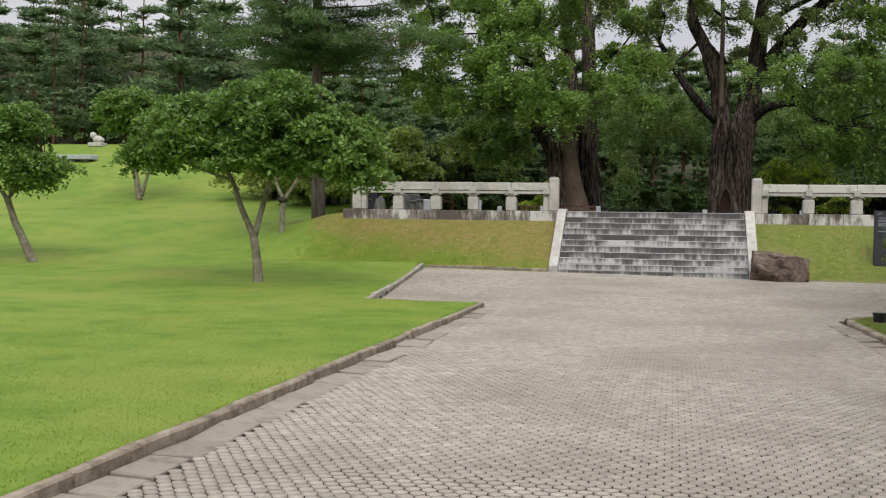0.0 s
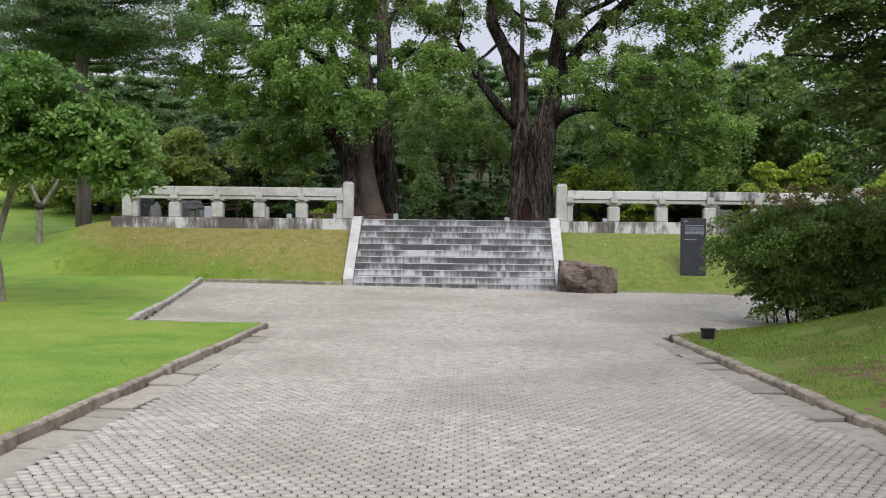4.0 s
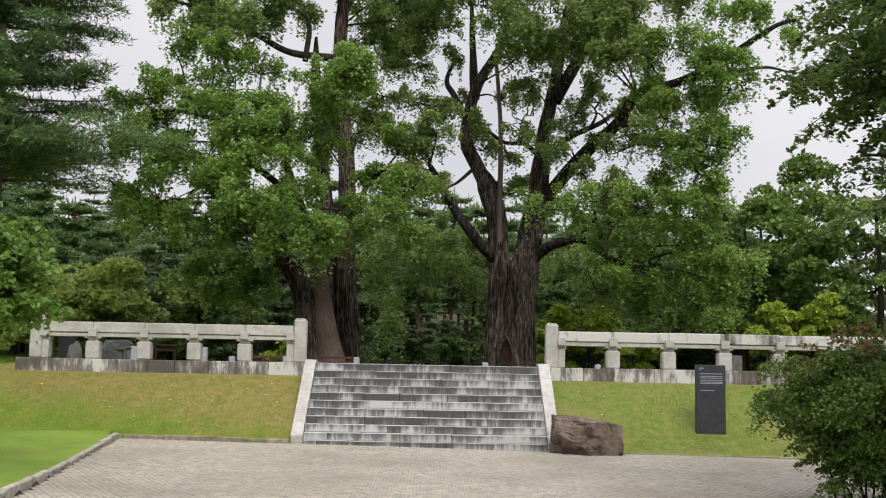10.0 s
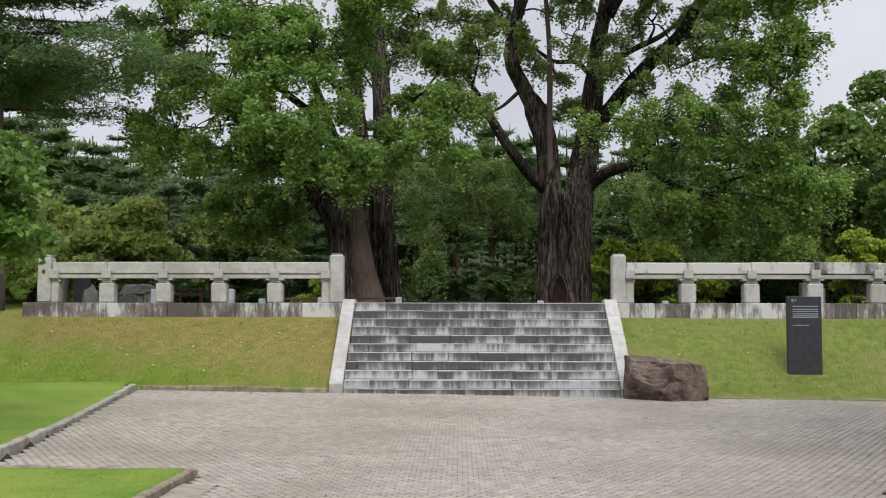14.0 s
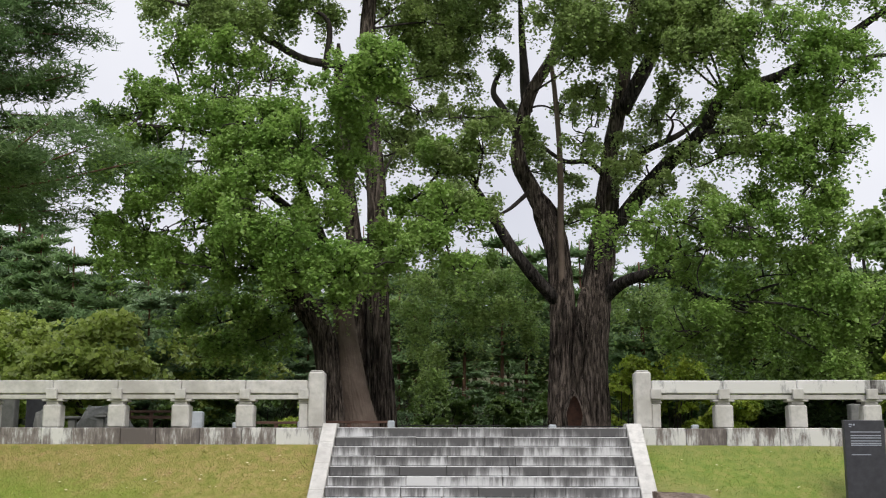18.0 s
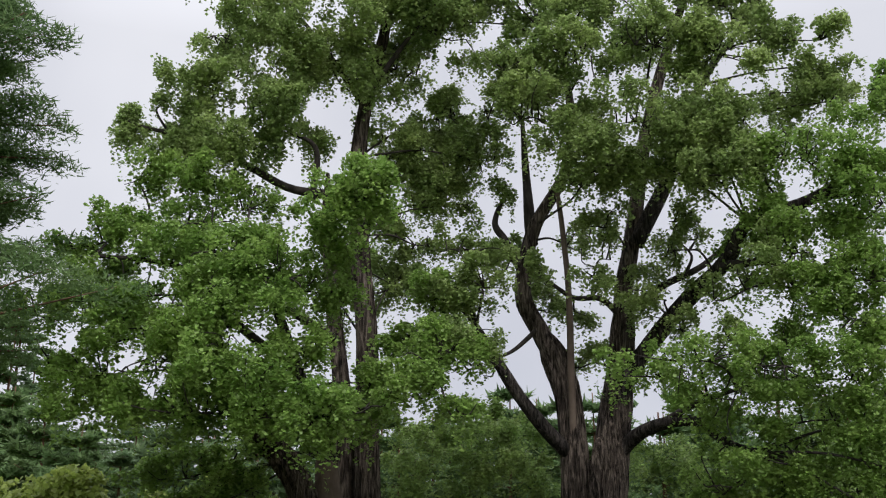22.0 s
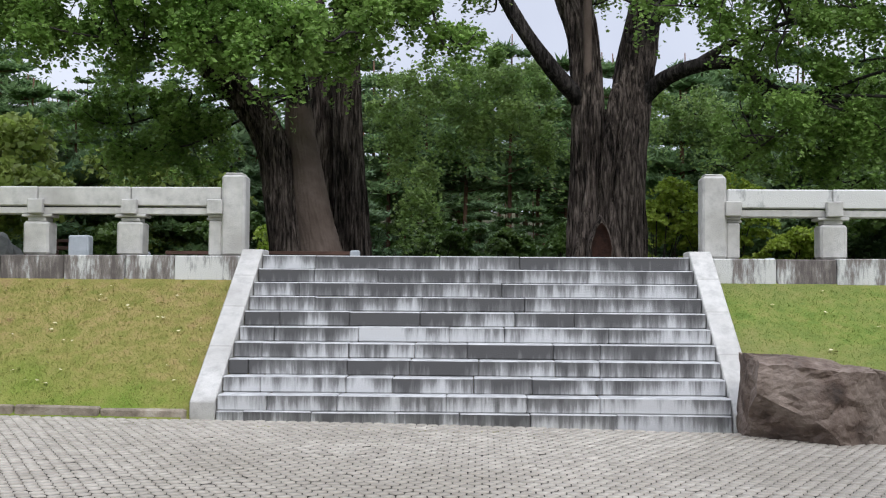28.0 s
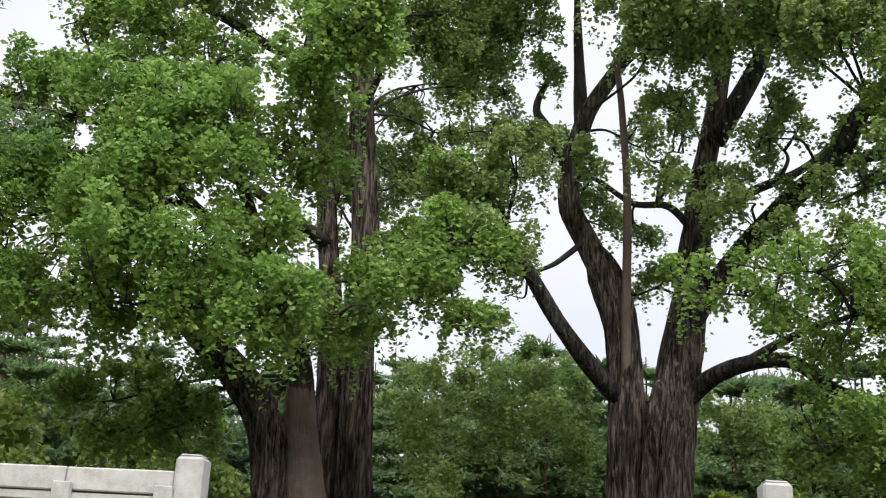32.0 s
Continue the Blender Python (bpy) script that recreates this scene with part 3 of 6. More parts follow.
def ground_level(x, y):
    x, y = np.asarray(x, float), np.asarray(y, float)
    paved = is_paved(x, y)
    hill = hill_level(x, y)
    bank = np.maximum(bank_level(x, y), paved_level(x, y))
    rise = np.clip((y - 84) / 24, 0, 1)
    bank = bank + rise * 6.0
    hill = hill + rise * np.clip((-x - 10) / 50, 0, 1) * 12
    west = np.clip((-11.2 - x) / 5.0, 0, 1)
    west = west * west * (3 - 2 * west)
    z = np.where(y > 32.9, bank * (1 - west) + hill * west, hill)
    d = x - np.maximum(road_right(y), 2.2)
    back = np.clip((nose_edge(x) - y) / 2.5, 0, 1)
    mound = -0.235 + np.clip((d - 0.5) * 0.14, 0, 1.1) * back
    z = np.where((x > 0) & (y < 33), mound, z)
    z = z + 0.03 * np.sin(x * 0.7 + 1.3) * np.sin(y * 0.6) * np.clip(np.abs(x + 1.2) - 4, 0, 1) * (y < 33)
    return np.where(paved, paved_level(x, y) - 0.07, z)


def gz(x, y):
    return float(ground_level(x, y))


def dry_from(x):
    """y above which the west bank is dry: the green of the lawn climbs it towards the west."""
    return 33.3 + np.clip((-5.6 - x) * 0.26, 0, 1.8)


def grid_axis(lo, a, b, hi, fine, coarse, far):
    return np.concatenate([np.linspace(-far, lo - 20, 14), np.arange(lo, a, coarse), np.arange(a, b, fine), np.arange(b, hi, coarse), np.linspace(hi + 15, far, 14)])


xs = grid_axis(-70, -12.5, 12.5, 60, 0.1, 1.0, 900)
ys = grid_axis(-30, 4.0, 36.5, 120, 0.2, 1.0, 900)
X, Y = np.meshgrid(xs, ys, indexing="ij")
Z = ground_level(X, Y)
gv = np.stack([X, Y, Z], -1).reshape(-1, 3)
idx = np.arange(len(xs) * len(ys)).reshape(len(xs), len(ys))
gf = np.stack([idx[:-1, :-1], idx[1:, :-1], idx[1:, 1:], idx[:-1, 1:]], -1).reshape(-1, 4)
ground = mesh_object("ground", gv.tolist(), gf.tolist(), GRASS, smooth=True)
tagged(ground, "sloping mown lawn, grass bank and woodland floor", "ground", kind="structure")
for m in (DRY, SOIL, JOINT, PATCHY, BANK_GREEN, EARTH):
    ground.data.materials.append(m)
mid = gv[gf].mean(axis=1)
mx, my = mid[:, 0], mid[:, 1]
kind_of = np.zeros(len(gf), np.int32)
kind_of[is_paved(mx, my)] = 3
wob = 0.6 * np.sin(mx * 1.7) + 0.4 * np.sin(mx * 4.1 + my)
jit = np.random.default_rng(6).normal(size=len(mx))
bank_west = (my > 33.1) & (my < 36.0) & (mx < 0)
kind_of[bank_west & (mx > -12.2 + 0.4 * wob + 0.3 * jit)] = 1
kind_of[(my > 33.0) & (my < 36.0) & (mx > 1.0)] = 5
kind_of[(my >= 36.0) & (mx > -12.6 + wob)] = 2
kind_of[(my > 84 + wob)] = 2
kind_of[(mx > 2) & (my < nose_edge(mx)) & ~is_paved(mx, my)] = 4
bare = ((mx - 5.6) / 2.2) ** 2 + ((my - 14.6) / 3.8) ** 2 + 0.25 * jit + 0.35 * wob + 0.3 * np.sin(my * 2.3 + mx)
bare2 = ((mx - 3.1) / 0.7) ** 2 + ((my - 10.8) / 2.0) ** 2 + 0.3 * jit + 0.4 * wob
kind_of[(kind_of == 4) & ((bare < 1) | (bare2 < 1))] = 6
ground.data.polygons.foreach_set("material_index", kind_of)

# ---- stairs ----
FOOT_Y, TREAD, RISE, STEPS = 33.24, 0.26, 0.173, 10
SX0, SX1 = -4.15, 1.26
rng = random.Random(4)
stairs = tagged(new("stairs"), "wide weathered granite stairway with black-streaked risers", "stairs", kind="structure")
stairs.location = (-1.44, FOOT_Y, 0)


def at_world(ob, parent):
    """Keeps a part whose mesh is in world coordinates where it is under its placed parent."""
    ob.parent = parent
    ob.matrix_parent_inverse = Matrix.Translation(-parent.location)
    return ob


def course(y0, y1, z0, z1, n, mat, parent, name="stone"):
    cuts = [SX0] + sorted(SX0 + (SX1 - SX0) * (i + rng.uniform(0.25, 0.75)) / n for i in range(n - 1) if True) + [SX1]
    for a, b in zip(cuts, cuts[1:]):
        o = block_part(name, (a + 0.002, b - 0.002, y0 + rng.uniform(-0.006, 0.006), y1, z0, z1 + rng.uniform(-0.003, 0.003)), mat, None, 0.011, 0.003, rng)
        at_world(o, parent)


course(FOOT_Y - 0.05, FOOT_Y + 0.4, -0.25, 0.07, 7, STEP_PALE, stairs, "plinth_stone")
for k, n in enumerate((6, 7, 7, 7, 6, 6, 4, 3, 5, 4)):
    y = FOOT_Y + k * TREAD
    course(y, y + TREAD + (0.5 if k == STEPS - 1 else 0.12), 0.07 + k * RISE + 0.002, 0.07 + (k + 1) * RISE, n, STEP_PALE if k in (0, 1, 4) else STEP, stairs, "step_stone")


def stringer(x0, x1, drop):
    top_y = FOOT_Y + TREAD * STEPS - 0.02
    pts = [(FOOT_Y - 0.06, drop - 0.2), (FOOT_Y - 0.06, 0.17 + drop), (top_y - 0.15, 1.88), (top_y + 0.25, 1.88), (top_y + 0.25, 1.2)]
    slope = (pts[2][1] - pts[1][1]) / (pts[2][0] - pts[1][0])
    cuts = [pts[1][0]] + [pts[1][0] + (pts[2][0] - pts[1][0]) * f for f in (0.32, 0.58, 0.8)] + [pts[3][0]]
    base = tagged(new("stair_stringer"), "pale granite slab edging the stairs", "stair stringer", kind="structure")
    base.location = ((x0 + x1) / 2, FOOT_Y, 0)
    for i, (a, b) in enumerate(zip(cuts, cuts[1:])):
        def top(y):
            return min(1.88, pts[1][1] + slope * (y - pts[1][0]))
        ring = [(a + 0.003, top(a) - 0.5 if i else -0.3), (a + 0.003, top(a))]
        if i == 3:
            ring += [(pts[2][0], 1.88)]
        ring += [(b - 0.003, top(b)), (b - 0.003, top(b) - 0.6)]
        bm = bmesh.new()
        lo = [bm.verts.new((x0, y, z)) for y, z in ring]
        hi = [bm.verts.new((x1, y, z)) for y, z in ring]
        bm.faces.new(lo[::-1])
        bm.faces.new(hi)
        m = len(ring)
        for k in range(m):
            bm.faces.new((lo[k], lo[(k + 1) % m], hi[(k + 1) % m], hi[k]))
        bmesh.ops.recalc_face_normals(bm, faces=bm.faces)
        bmesh.ops.bevel(bm, geom=list(bm.edges), offset=0.012, segments=1, affect="EDGES")
        at_world(part("stringer_slab", bm, STONE), base)


stringer(-4.43, -4.16, 0.0)
stringer(1.27, 1.55, -0.07)

# ---- balustrades ----
TOP = 1.80


def coping(x0, x1, n, name):
    base = tagged(new(name), "row of weathered granite base stones under the balustrade", "stone wall", kind="structure")
    base.location = ((x0 + x1) / 2, 35.9, TOP)
    cuts = [x0 + (x1 - x0) * i / n + (rng.uniform(-0.12, 0.12) if 0 < i < n else 0) for i in range(n + 1)]
    for a, b in zip(cuts, cuts[1:]):
        at_world(block_part("base_stone", (a + 0.003, b - 0.003, 35.74 + rng.uniform(-0.01, 0.01), 36.3, 1.2, TOP + rng.uniform(-0.006, 0.006)), BASE_STONE, None, 0.012, 0.004, rng), base)


coping(-11.5, -4.44, 9, "wall_west")
coping(1.56, 10.9, 11, "wall_east")


def balustrade(x_post, x_end, centres, label, rail_stone):
    """A big newel, squat posts, a two-part rail with square lugs, an end post. x grows or falls from the newel."""
    s = 1 if x_end > x_post else -1
    base = thing("balustrade", (x_post, 36.0, TOP), label, "balustrade", "balustrades beside the stairs")

    def add(name, x0, x1, y0, y1, z0, z1, bevel=0.015, mat=STONE):
        o = block_part(name, (min(x0, x1), max(x0, x1), y0, y1, z0, z1), mat, None, bevel, 0.004, rng)
        return at_world(o, base)

    add("newel", x_post, x_post + s * 0.31, 35.83, 36.17, TOP, 2.86, 0.03)
    add("newel_cap", x_post + s * 0.04, x_post + s * 0.27, 35.87, 36.13, 2.862, 2.89, 0.012)
    add("half_post", x_post + s * 0.312, x_post + s * 0.48, 35.86, 36.14, TOP, 2.26, 0.02)
    add("end_post", x_end, x_end - s * 0.3, 35.83, 36.17, TOP, 2.80, 0.03)
    add("end_post_cap", x_end - s * 0.03, x_end - s * 0.27, 35.87, 36.13, 2.802, 2.86, 0.02)
    add("half_post", x_end - s * 0.302, x_end - s * 0.47, 35.86, 36.14, TOP, 2.26, 0.02)
    stops = [x_post + s * 0.39] + centres + [x_end - s * 0.38]
    for c in centres:
        add("post", c - 0.17, c + 0.17, 35.84, 36.16, TOP, 2.24, 0.03)
    for c in stops:
        add("post_neck", c - 0.12, c + 0.12, 35.88, 36.12, 2.243 if c in centres else 2.262, 2.298, 0.008)
        add("bracket", c - (0.2 if c in centres else 0.1), c + (0.2 if c in centres else 0.1), 35.86, 36.14, 2.3, 2.338, 0.008)
        add("lug", c - 0.1, c + 0.1, 35.78, 35.872, 2.34, 2.535, 0.01)
    for a, b in zip(stops, stops[1:]):
        lo, hi = min(a, b), max(a, b)
        add("lower_rail", lo + 0.003, hi - 0.003, 35.9, 36.1, 2.342, 2.43, 0.008)
        add("upper_rail", lo + 0.003 - (0.07 if lo == min(stops) else 0), hi - 0.003 + (0.07 if hi == max(stops) else 0), 35.875, 36.125, 2.445 + rng.uniform(-0.004, 0.004), 2.70 + rng.uniform(-0.008, 0.008), 0.015, rail_stone)


balustrade(-4.44, -11.23, [-5.96, -7.2, -8.43, -9.69], "pale granite balustrade with squat posts west of the stairs", STONE)
balustrade(1.48, 10.38, [3.15, 4.54, 5.93, 7.3, 8.66], "pale granite balustrade with lichen-stained rail east of the stairs", RAIL)

# ---- boulder, sign, ground lamps ----


def boulder():
    bm = bmesh.new()
    bmesh.ops.create_cube(bm, size=1.0)
    for v in bm.verts:
        v.co = Vector((v.co.x * 1.56, v.co.y * 1.0, v.co.z * 0.86))
    rngb = random.Random(12)
    cuts = [((0, -0.46, 0.34), (-0.05, -0.35, 1.0)), ((-0.45, -0.36, -0.12), (-0.42, -0.6, -0.5)), ((0.25, -0.42, -0.1), (0.4, -0.9, -0.12)), ((0.66, -0.2, 0.2), (0.9, -0.25, 0.3)), ((-0.76, 0.0, 0.2), (-1.0, -0.1, 0.08)),
            ((0.1, -0.1, 0.4), (0.16, 0.06, 1.0)), ((0.5, -0.42, 0.26), (0.35, -0.7, 0.7)), ((-0.1, -0.47, 0.15), (-0.25, -0.95, 0.1)), ((0.62, -0.3, -0.3), (0.6, -0.5, -0.5)), ((0.3, 0.42, 0.3), (0.2, 0.7, 0.6))]
    for co, no in cuts:
        g = bmesh.ops.bisect_plane(bm, geom=list(bm.verts) + list(bm.edges) + list(bm.faces), plane_co=co, plane_no=Vector(no).normalized(), clear_outer=True)
        rim = [e for e in g["geom_cut"] if isinstance(e, bmesh.types.BMEdge)]
        if rim:
            bmesh.ops.contextual_create(bm, geom=rim)
    bmesh.ops.triangulate(bm, faces=bm.faces)
    bmesh.ops.subdivide_edges(bm, edges=bm.edges, cuts=5, use_grid_fill=True)
    bmesh.ops.subdivide_edges(bm, edges=[e for e in bm.edges if e.calc_length() > 0.09], cuts=1)
    bm.normal_update()
    moves = []
    for v in bm.verts:
        q = v.co
        moves.append(v.normal * (0.022 * noise.noise(q * 2.2) - 0.05 * (1 - abs(noise.noise(q * 2.4 + Vector((4, 2, 1))))) ** 9 - 0.015 * (1 - abs(noise.noise(q * 6.5))) ** 6 + 0.012 * noise.noise(q * 14)))
    for v, d in zip(bm.verts, moves):
        v.co += d
    ob = part("boulder", bm, ROCK)
    ob.matrix_world = pose(2.07, 32.72, 0.28, 0, 2, -3)
    return tagged(ob, "large brown weathered boulder beside the stair foot", "boulder")


boulder()


def info_sign():
    base = thing("information_sign", (5.04, 33.85, 0.36), "tall dark grey information panel standing on the grass bank", "sign")
    bm = bmesh.new()
    block(bm, 4.7, 5.38, 33.8, 33.92, 0.2, 1.9, 0.008)
    panel = at_world(part("panel", bm, SLATE), base)
    rows = [(4.78, 4.83, 1.84, 1.815), (4.85, 4.88, 1.84, 1.81), (4.78, 4.82, 1.80, 1.785)]
    rows += [(4.80, 5.31, z, z - 0.016) for z in (1.71, 1.65, 1.61, 1.56, 1.52, 1.49)]
    rows += [(4.80, 5.12, z, z - 0.014) for z in (1.33,)]
    for x0, x1, z1, z0 in rows:
        at_world(block_part("text_line", (x0, x1, 33.7955, 33.7995, z0, z1), INK, None, 0), panel)


info_sign()


def ground_lamp(x, y, sunk, label):
    z = gz(x, y) - sunk
    base = thing("ground_spotlight", (x, y, z), label, "garden light", "spotlights in the grass")

    def ring(name, r1, r2, z0, z1, mat, parent=base):
        bm = bmesh.new()
        bmesh.ops.create_cone(bm, cap_ends=True, segments=24, radius1=r1, radius2=r2, depth=z1 - z0)
        bmesh.ops.translate(bm, verts=bm.verts, vec=(0, 0, (z0 + z1) / 2))
        return part(name, bm, mat, parent)

    ring("concrete_base", 0.115, 0.105, -0.05, 0.15, GUTTER)
    housing = ring("housing", 0.098, 0.1, 0.152, 0.29, BLACK)
    for i in range(5):
        ring("cooling_fin", 0.112, 0.114, 0.16 + 0.026 * i, 0.172 + 0.026 * i, BLACK, housing)
    ring("rim", 0.12, 0.122, 0.285, 0.315, BLACK, housing)


ground_lamp(2.72, 21.3, 0.13, "squat black ribbed spotlight sunk in the grass")
ground_lamp(3.08, 12.9, 0.02, "squat black ribbed spotlight on a concrete base in the grass")

# ---- the two great ginkgos ----


def wood(name, limbs, mat, parent, label="", taper=1.0):
    """A part for each limb: (points, first radius, last radius, sides)."""
    for i, (pts, r0, r1, sides) in enumerate(limbs):
        v, f = [], []
        limb(v, f, pts, r0, r1, sides, 6, 0.12, i + len(pts), taper=taper)
        at_world(mesh_object(name, v, f, mat, None, label, True), parent)


def bole(name, pts, r0, r1, mat, parent, seed, ridge=0.07, flare=0.25, label="", taper=1.0):
    v, f = [], []
    limb(v, f, pts, r0, r1, 128, 9, 0.1, seed, ridge, flare, taper)
    return at_world(mesh_object(name, v, f, mat, None, label, True), parent)


def twigs(rng, centres, hubs, n, parent, mat=None, r=0.022):
    """Thin twigs from the nearest hub of the crown towards clump centres."""
    v, f = [], []
    hubs = np.array(hubs, float)
    for c in centres[rng.choice(len(centres), min(n, len(centres)), replace=False)]:
        h = hubs[np.argmin(np.linalg.norm(hubs - c, axis=1))]
        if np.linalg.norm(h - c) > 1.5:
            continue
        m = (h + c) / 2 + rng.normal(size=3) * 0.12
        limb(v, f, [tuple(h), tuple(m), tuple(c)], r * 1.1, r * 0.3, 4, 3, 0, 1)
    if v:
        tagged(at_world(mesh_object("twig_work", v, f, mat or BARK_DARK, None, "", True), parent), kind="stuff")


def crown(name, blobs, clumps, leaves, size, mat, parent, seed, spread=0.6, droop=0.5, hubs=None, long=1.0, squash=0.6, flat=0.15, label="", twig=80, lump=0.75, per=9):
    rng2 = np.random.default_rng(seed)
    p, c = clump_places(rng2, blobs, clumps, leaves, spread, droop, squash, lump, per)
    at_world(leaf_mesh(name, p, size, mat, None, rng2, flat, long, label=label), parent)
    if hubs is not None:
        twigs(rng2, c, hubs, twig, parent)


def drape_places(rng2, blobs, density, strand, grow=1.28):
    """Leaf places of a weeping crown: in each mass (x, y, z, half width, half height) small ragged domes of tufts, with leafy strands hanging from them."""
    lumps, radii = [], []
    for x, y, z, rx, rz in blobs:
        ry = min(max(0.75 * rx, 0.45), 1.2)
        n = max(4, round(density * math.pi * rx * rz))
        knots = max(2, round(2.6 * math.pi * rx * rz))
        d = rng2.normal(size=(knots, 3))
        d /= np.linalg.norm(d, axis=1, keepdims=True)
        d[:, 2] = np.where(d[:, 2] < -0.5, -d[:, 2], d[:, 2])
        k = np.array((x, y, z + 0.08)) + d * np.array((rx, ry, rz)) * grow * rng2.uniform(0.25, 1.0, size=(knots, 1)) ** 0.5
        off = rng2.normal(size=(n, 3)) * np.array((0.3, 0.3, 0.17)) * min(1.0, 0.35 + 0.75 * rx)
        lumps.append(k[rng2.integers(0, knots, n)] + off)
        radii.append(rng2.uniform(0.12, 0.34, n) * min(1.0, 0.5 + 0.6 * min(rx, rz)))
    c, r = np.concatenate(lumps), np.concatenate(radii)
    n, tufts, leaves = len(c), 7, 13
    e = rng2.normal(size=(n, tufts, 3))
    e /= np.linalg.norm(e, axis=2, keepdims=True)
    e[:, :, 2] = np.abs(e[:, :, 2]) * 0.7 - 0.25
    t = c[:, None, :] + e * r[:, None, None] * rng2.uniform(0.6, 1.15, size=(n, tufts, 1))
    w = rng2.uniform(0, 2 * math.pi, size=(n, tufts, leaves))
    q = np.sqrt(rng2.uniform(0, 1, size=(n, tufts, leaves))) * 0.2
    dome = np.stack([q * np.cos(w), q * np.sin(w), -1.6 * q * q / 0.2 + rng2.normal(size=q.shape) * 0.04], -1) + t[:, :, None, :]
    m, beads = 8, 17
    a = rng2.uniform(0, 2 * math.pi, size=(n, m))
    rim = np.stack([np.cos(a), np.sin(a), 0 * a], -1)
    root = c[:, None, :] + rim * r[:, None, None] * rng2.uniform(0.2, 1.2, size=(n, m, 1))
    u = rng2.uniform(0, 1, size=(n, m, beads)) ** 1.2
    length = strand * rng2.uniform(0.2, 1.0, size=(n, m, 1)) ** 1.3
    hang = root[:, :, None, :] + rim[:, :, None, :] * (0.16 * np.sqrt(u) * length)[..., None] + rng2.normal(size=(n, m, beads, 3)) * np.array((0.07, 0.07, 0.03)) * (1.25 - 0.9 * u)[..., None]
    hang[..., 2] -= length * u
    return np.concatenate([dome.reshape(-1, 3), hang.reshape(-1, 3)]), c


def drape(name, blobs, density, size, mat, parent, seed, hubs=(), strand=0.75, label="", twig=230, fill=0):
    """A part of a great crown, with a bough to each mass from the nearest limb below it."""
    rng2 = np.random.default_rng(seed)
    p, c = drape_places(rng2, blobs, density, strand)
    if fill:
        between = []
        while len(between) < fill:
            a, b = (np.array(blobs[k]) for k in rng2.choice(len(blobs), 2, replace=False))
            if np.linalg.norm((a - b)[:3]) < 3.2:
                m = (a + b) / 2
                between.append((m[0] + rng2.normal() * 0.3, m[1] + 0.8 + rng2.normal() * 0.5, m[2] + rng2.normal() * 0.3, 0.55, 0.45))
        p = np.concatenate([p, drape_places(rng2, between, density * 0.8, strand)[0]])
    at_world(leaf_mesh(name, p, size, mat, None, rng2, 0.35, label=label), parent)
    if not len(hubs):
        return
    h = np.array(hubs, float)
    boughs = []
    for x, y, z, rx, rz in blobs:
        b = np.array((x, y, z - 0.1))
        far = np.linalg.norm(h - b, axis=1) + 1.2 * np.maximum(0, h[:, 2] - z)
        a = h[np.argmin(far)]
        if 0.7 < np.linalg.norm(a - b) < 4.5:
            mid = (a + b) / 2 + np.array((rng2.normal() * 0.15, rng2.normal() * 0.15, 0.18))
            tip = b + np.array((np.sign(b[0] - a[0]) * rx * 0.6, 0, 0.0))
            boughs.append(([tuple(a), tuple(mid), tuple(b), tuple(tip)], 0.036, 0.01, 6))
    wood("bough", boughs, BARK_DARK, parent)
    more = [q for pts, *_ in boughs for q in spline(pts, 3)[2:]]
    twigs(rng2, c, list(hubs) + more, twig, parent, r=0.02)


ginkgo_b = thing("ginkgo_tree", (1.2, 45.0, 1.75), "huge old ginkgo with furrowed grey-brown bark and forked dark limbs", "tree", "great ginkgos")
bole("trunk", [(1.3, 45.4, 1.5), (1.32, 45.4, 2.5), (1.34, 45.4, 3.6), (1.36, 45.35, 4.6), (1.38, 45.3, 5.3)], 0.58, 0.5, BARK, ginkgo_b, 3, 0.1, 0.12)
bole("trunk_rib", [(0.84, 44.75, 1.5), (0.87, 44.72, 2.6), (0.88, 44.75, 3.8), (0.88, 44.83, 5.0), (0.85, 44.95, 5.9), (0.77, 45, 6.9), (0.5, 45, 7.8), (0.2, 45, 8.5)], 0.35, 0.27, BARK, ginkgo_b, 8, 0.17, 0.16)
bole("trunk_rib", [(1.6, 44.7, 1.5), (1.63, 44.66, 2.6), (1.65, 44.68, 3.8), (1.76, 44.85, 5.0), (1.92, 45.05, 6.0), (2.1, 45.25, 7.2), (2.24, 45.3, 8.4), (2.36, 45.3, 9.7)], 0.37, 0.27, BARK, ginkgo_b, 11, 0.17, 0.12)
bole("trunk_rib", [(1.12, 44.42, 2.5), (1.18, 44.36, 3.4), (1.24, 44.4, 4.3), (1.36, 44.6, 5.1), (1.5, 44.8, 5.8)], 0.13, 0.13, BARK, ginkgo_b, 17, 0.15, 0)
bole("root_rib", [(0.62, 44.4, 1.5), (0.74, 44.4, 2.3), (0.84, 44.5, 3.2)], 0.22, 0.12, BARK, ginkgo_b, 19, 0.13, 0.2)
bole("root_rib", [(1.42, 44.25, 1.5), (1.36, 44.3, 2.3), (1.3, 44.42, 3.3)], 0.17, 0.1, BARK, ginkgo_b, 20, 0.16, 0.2)


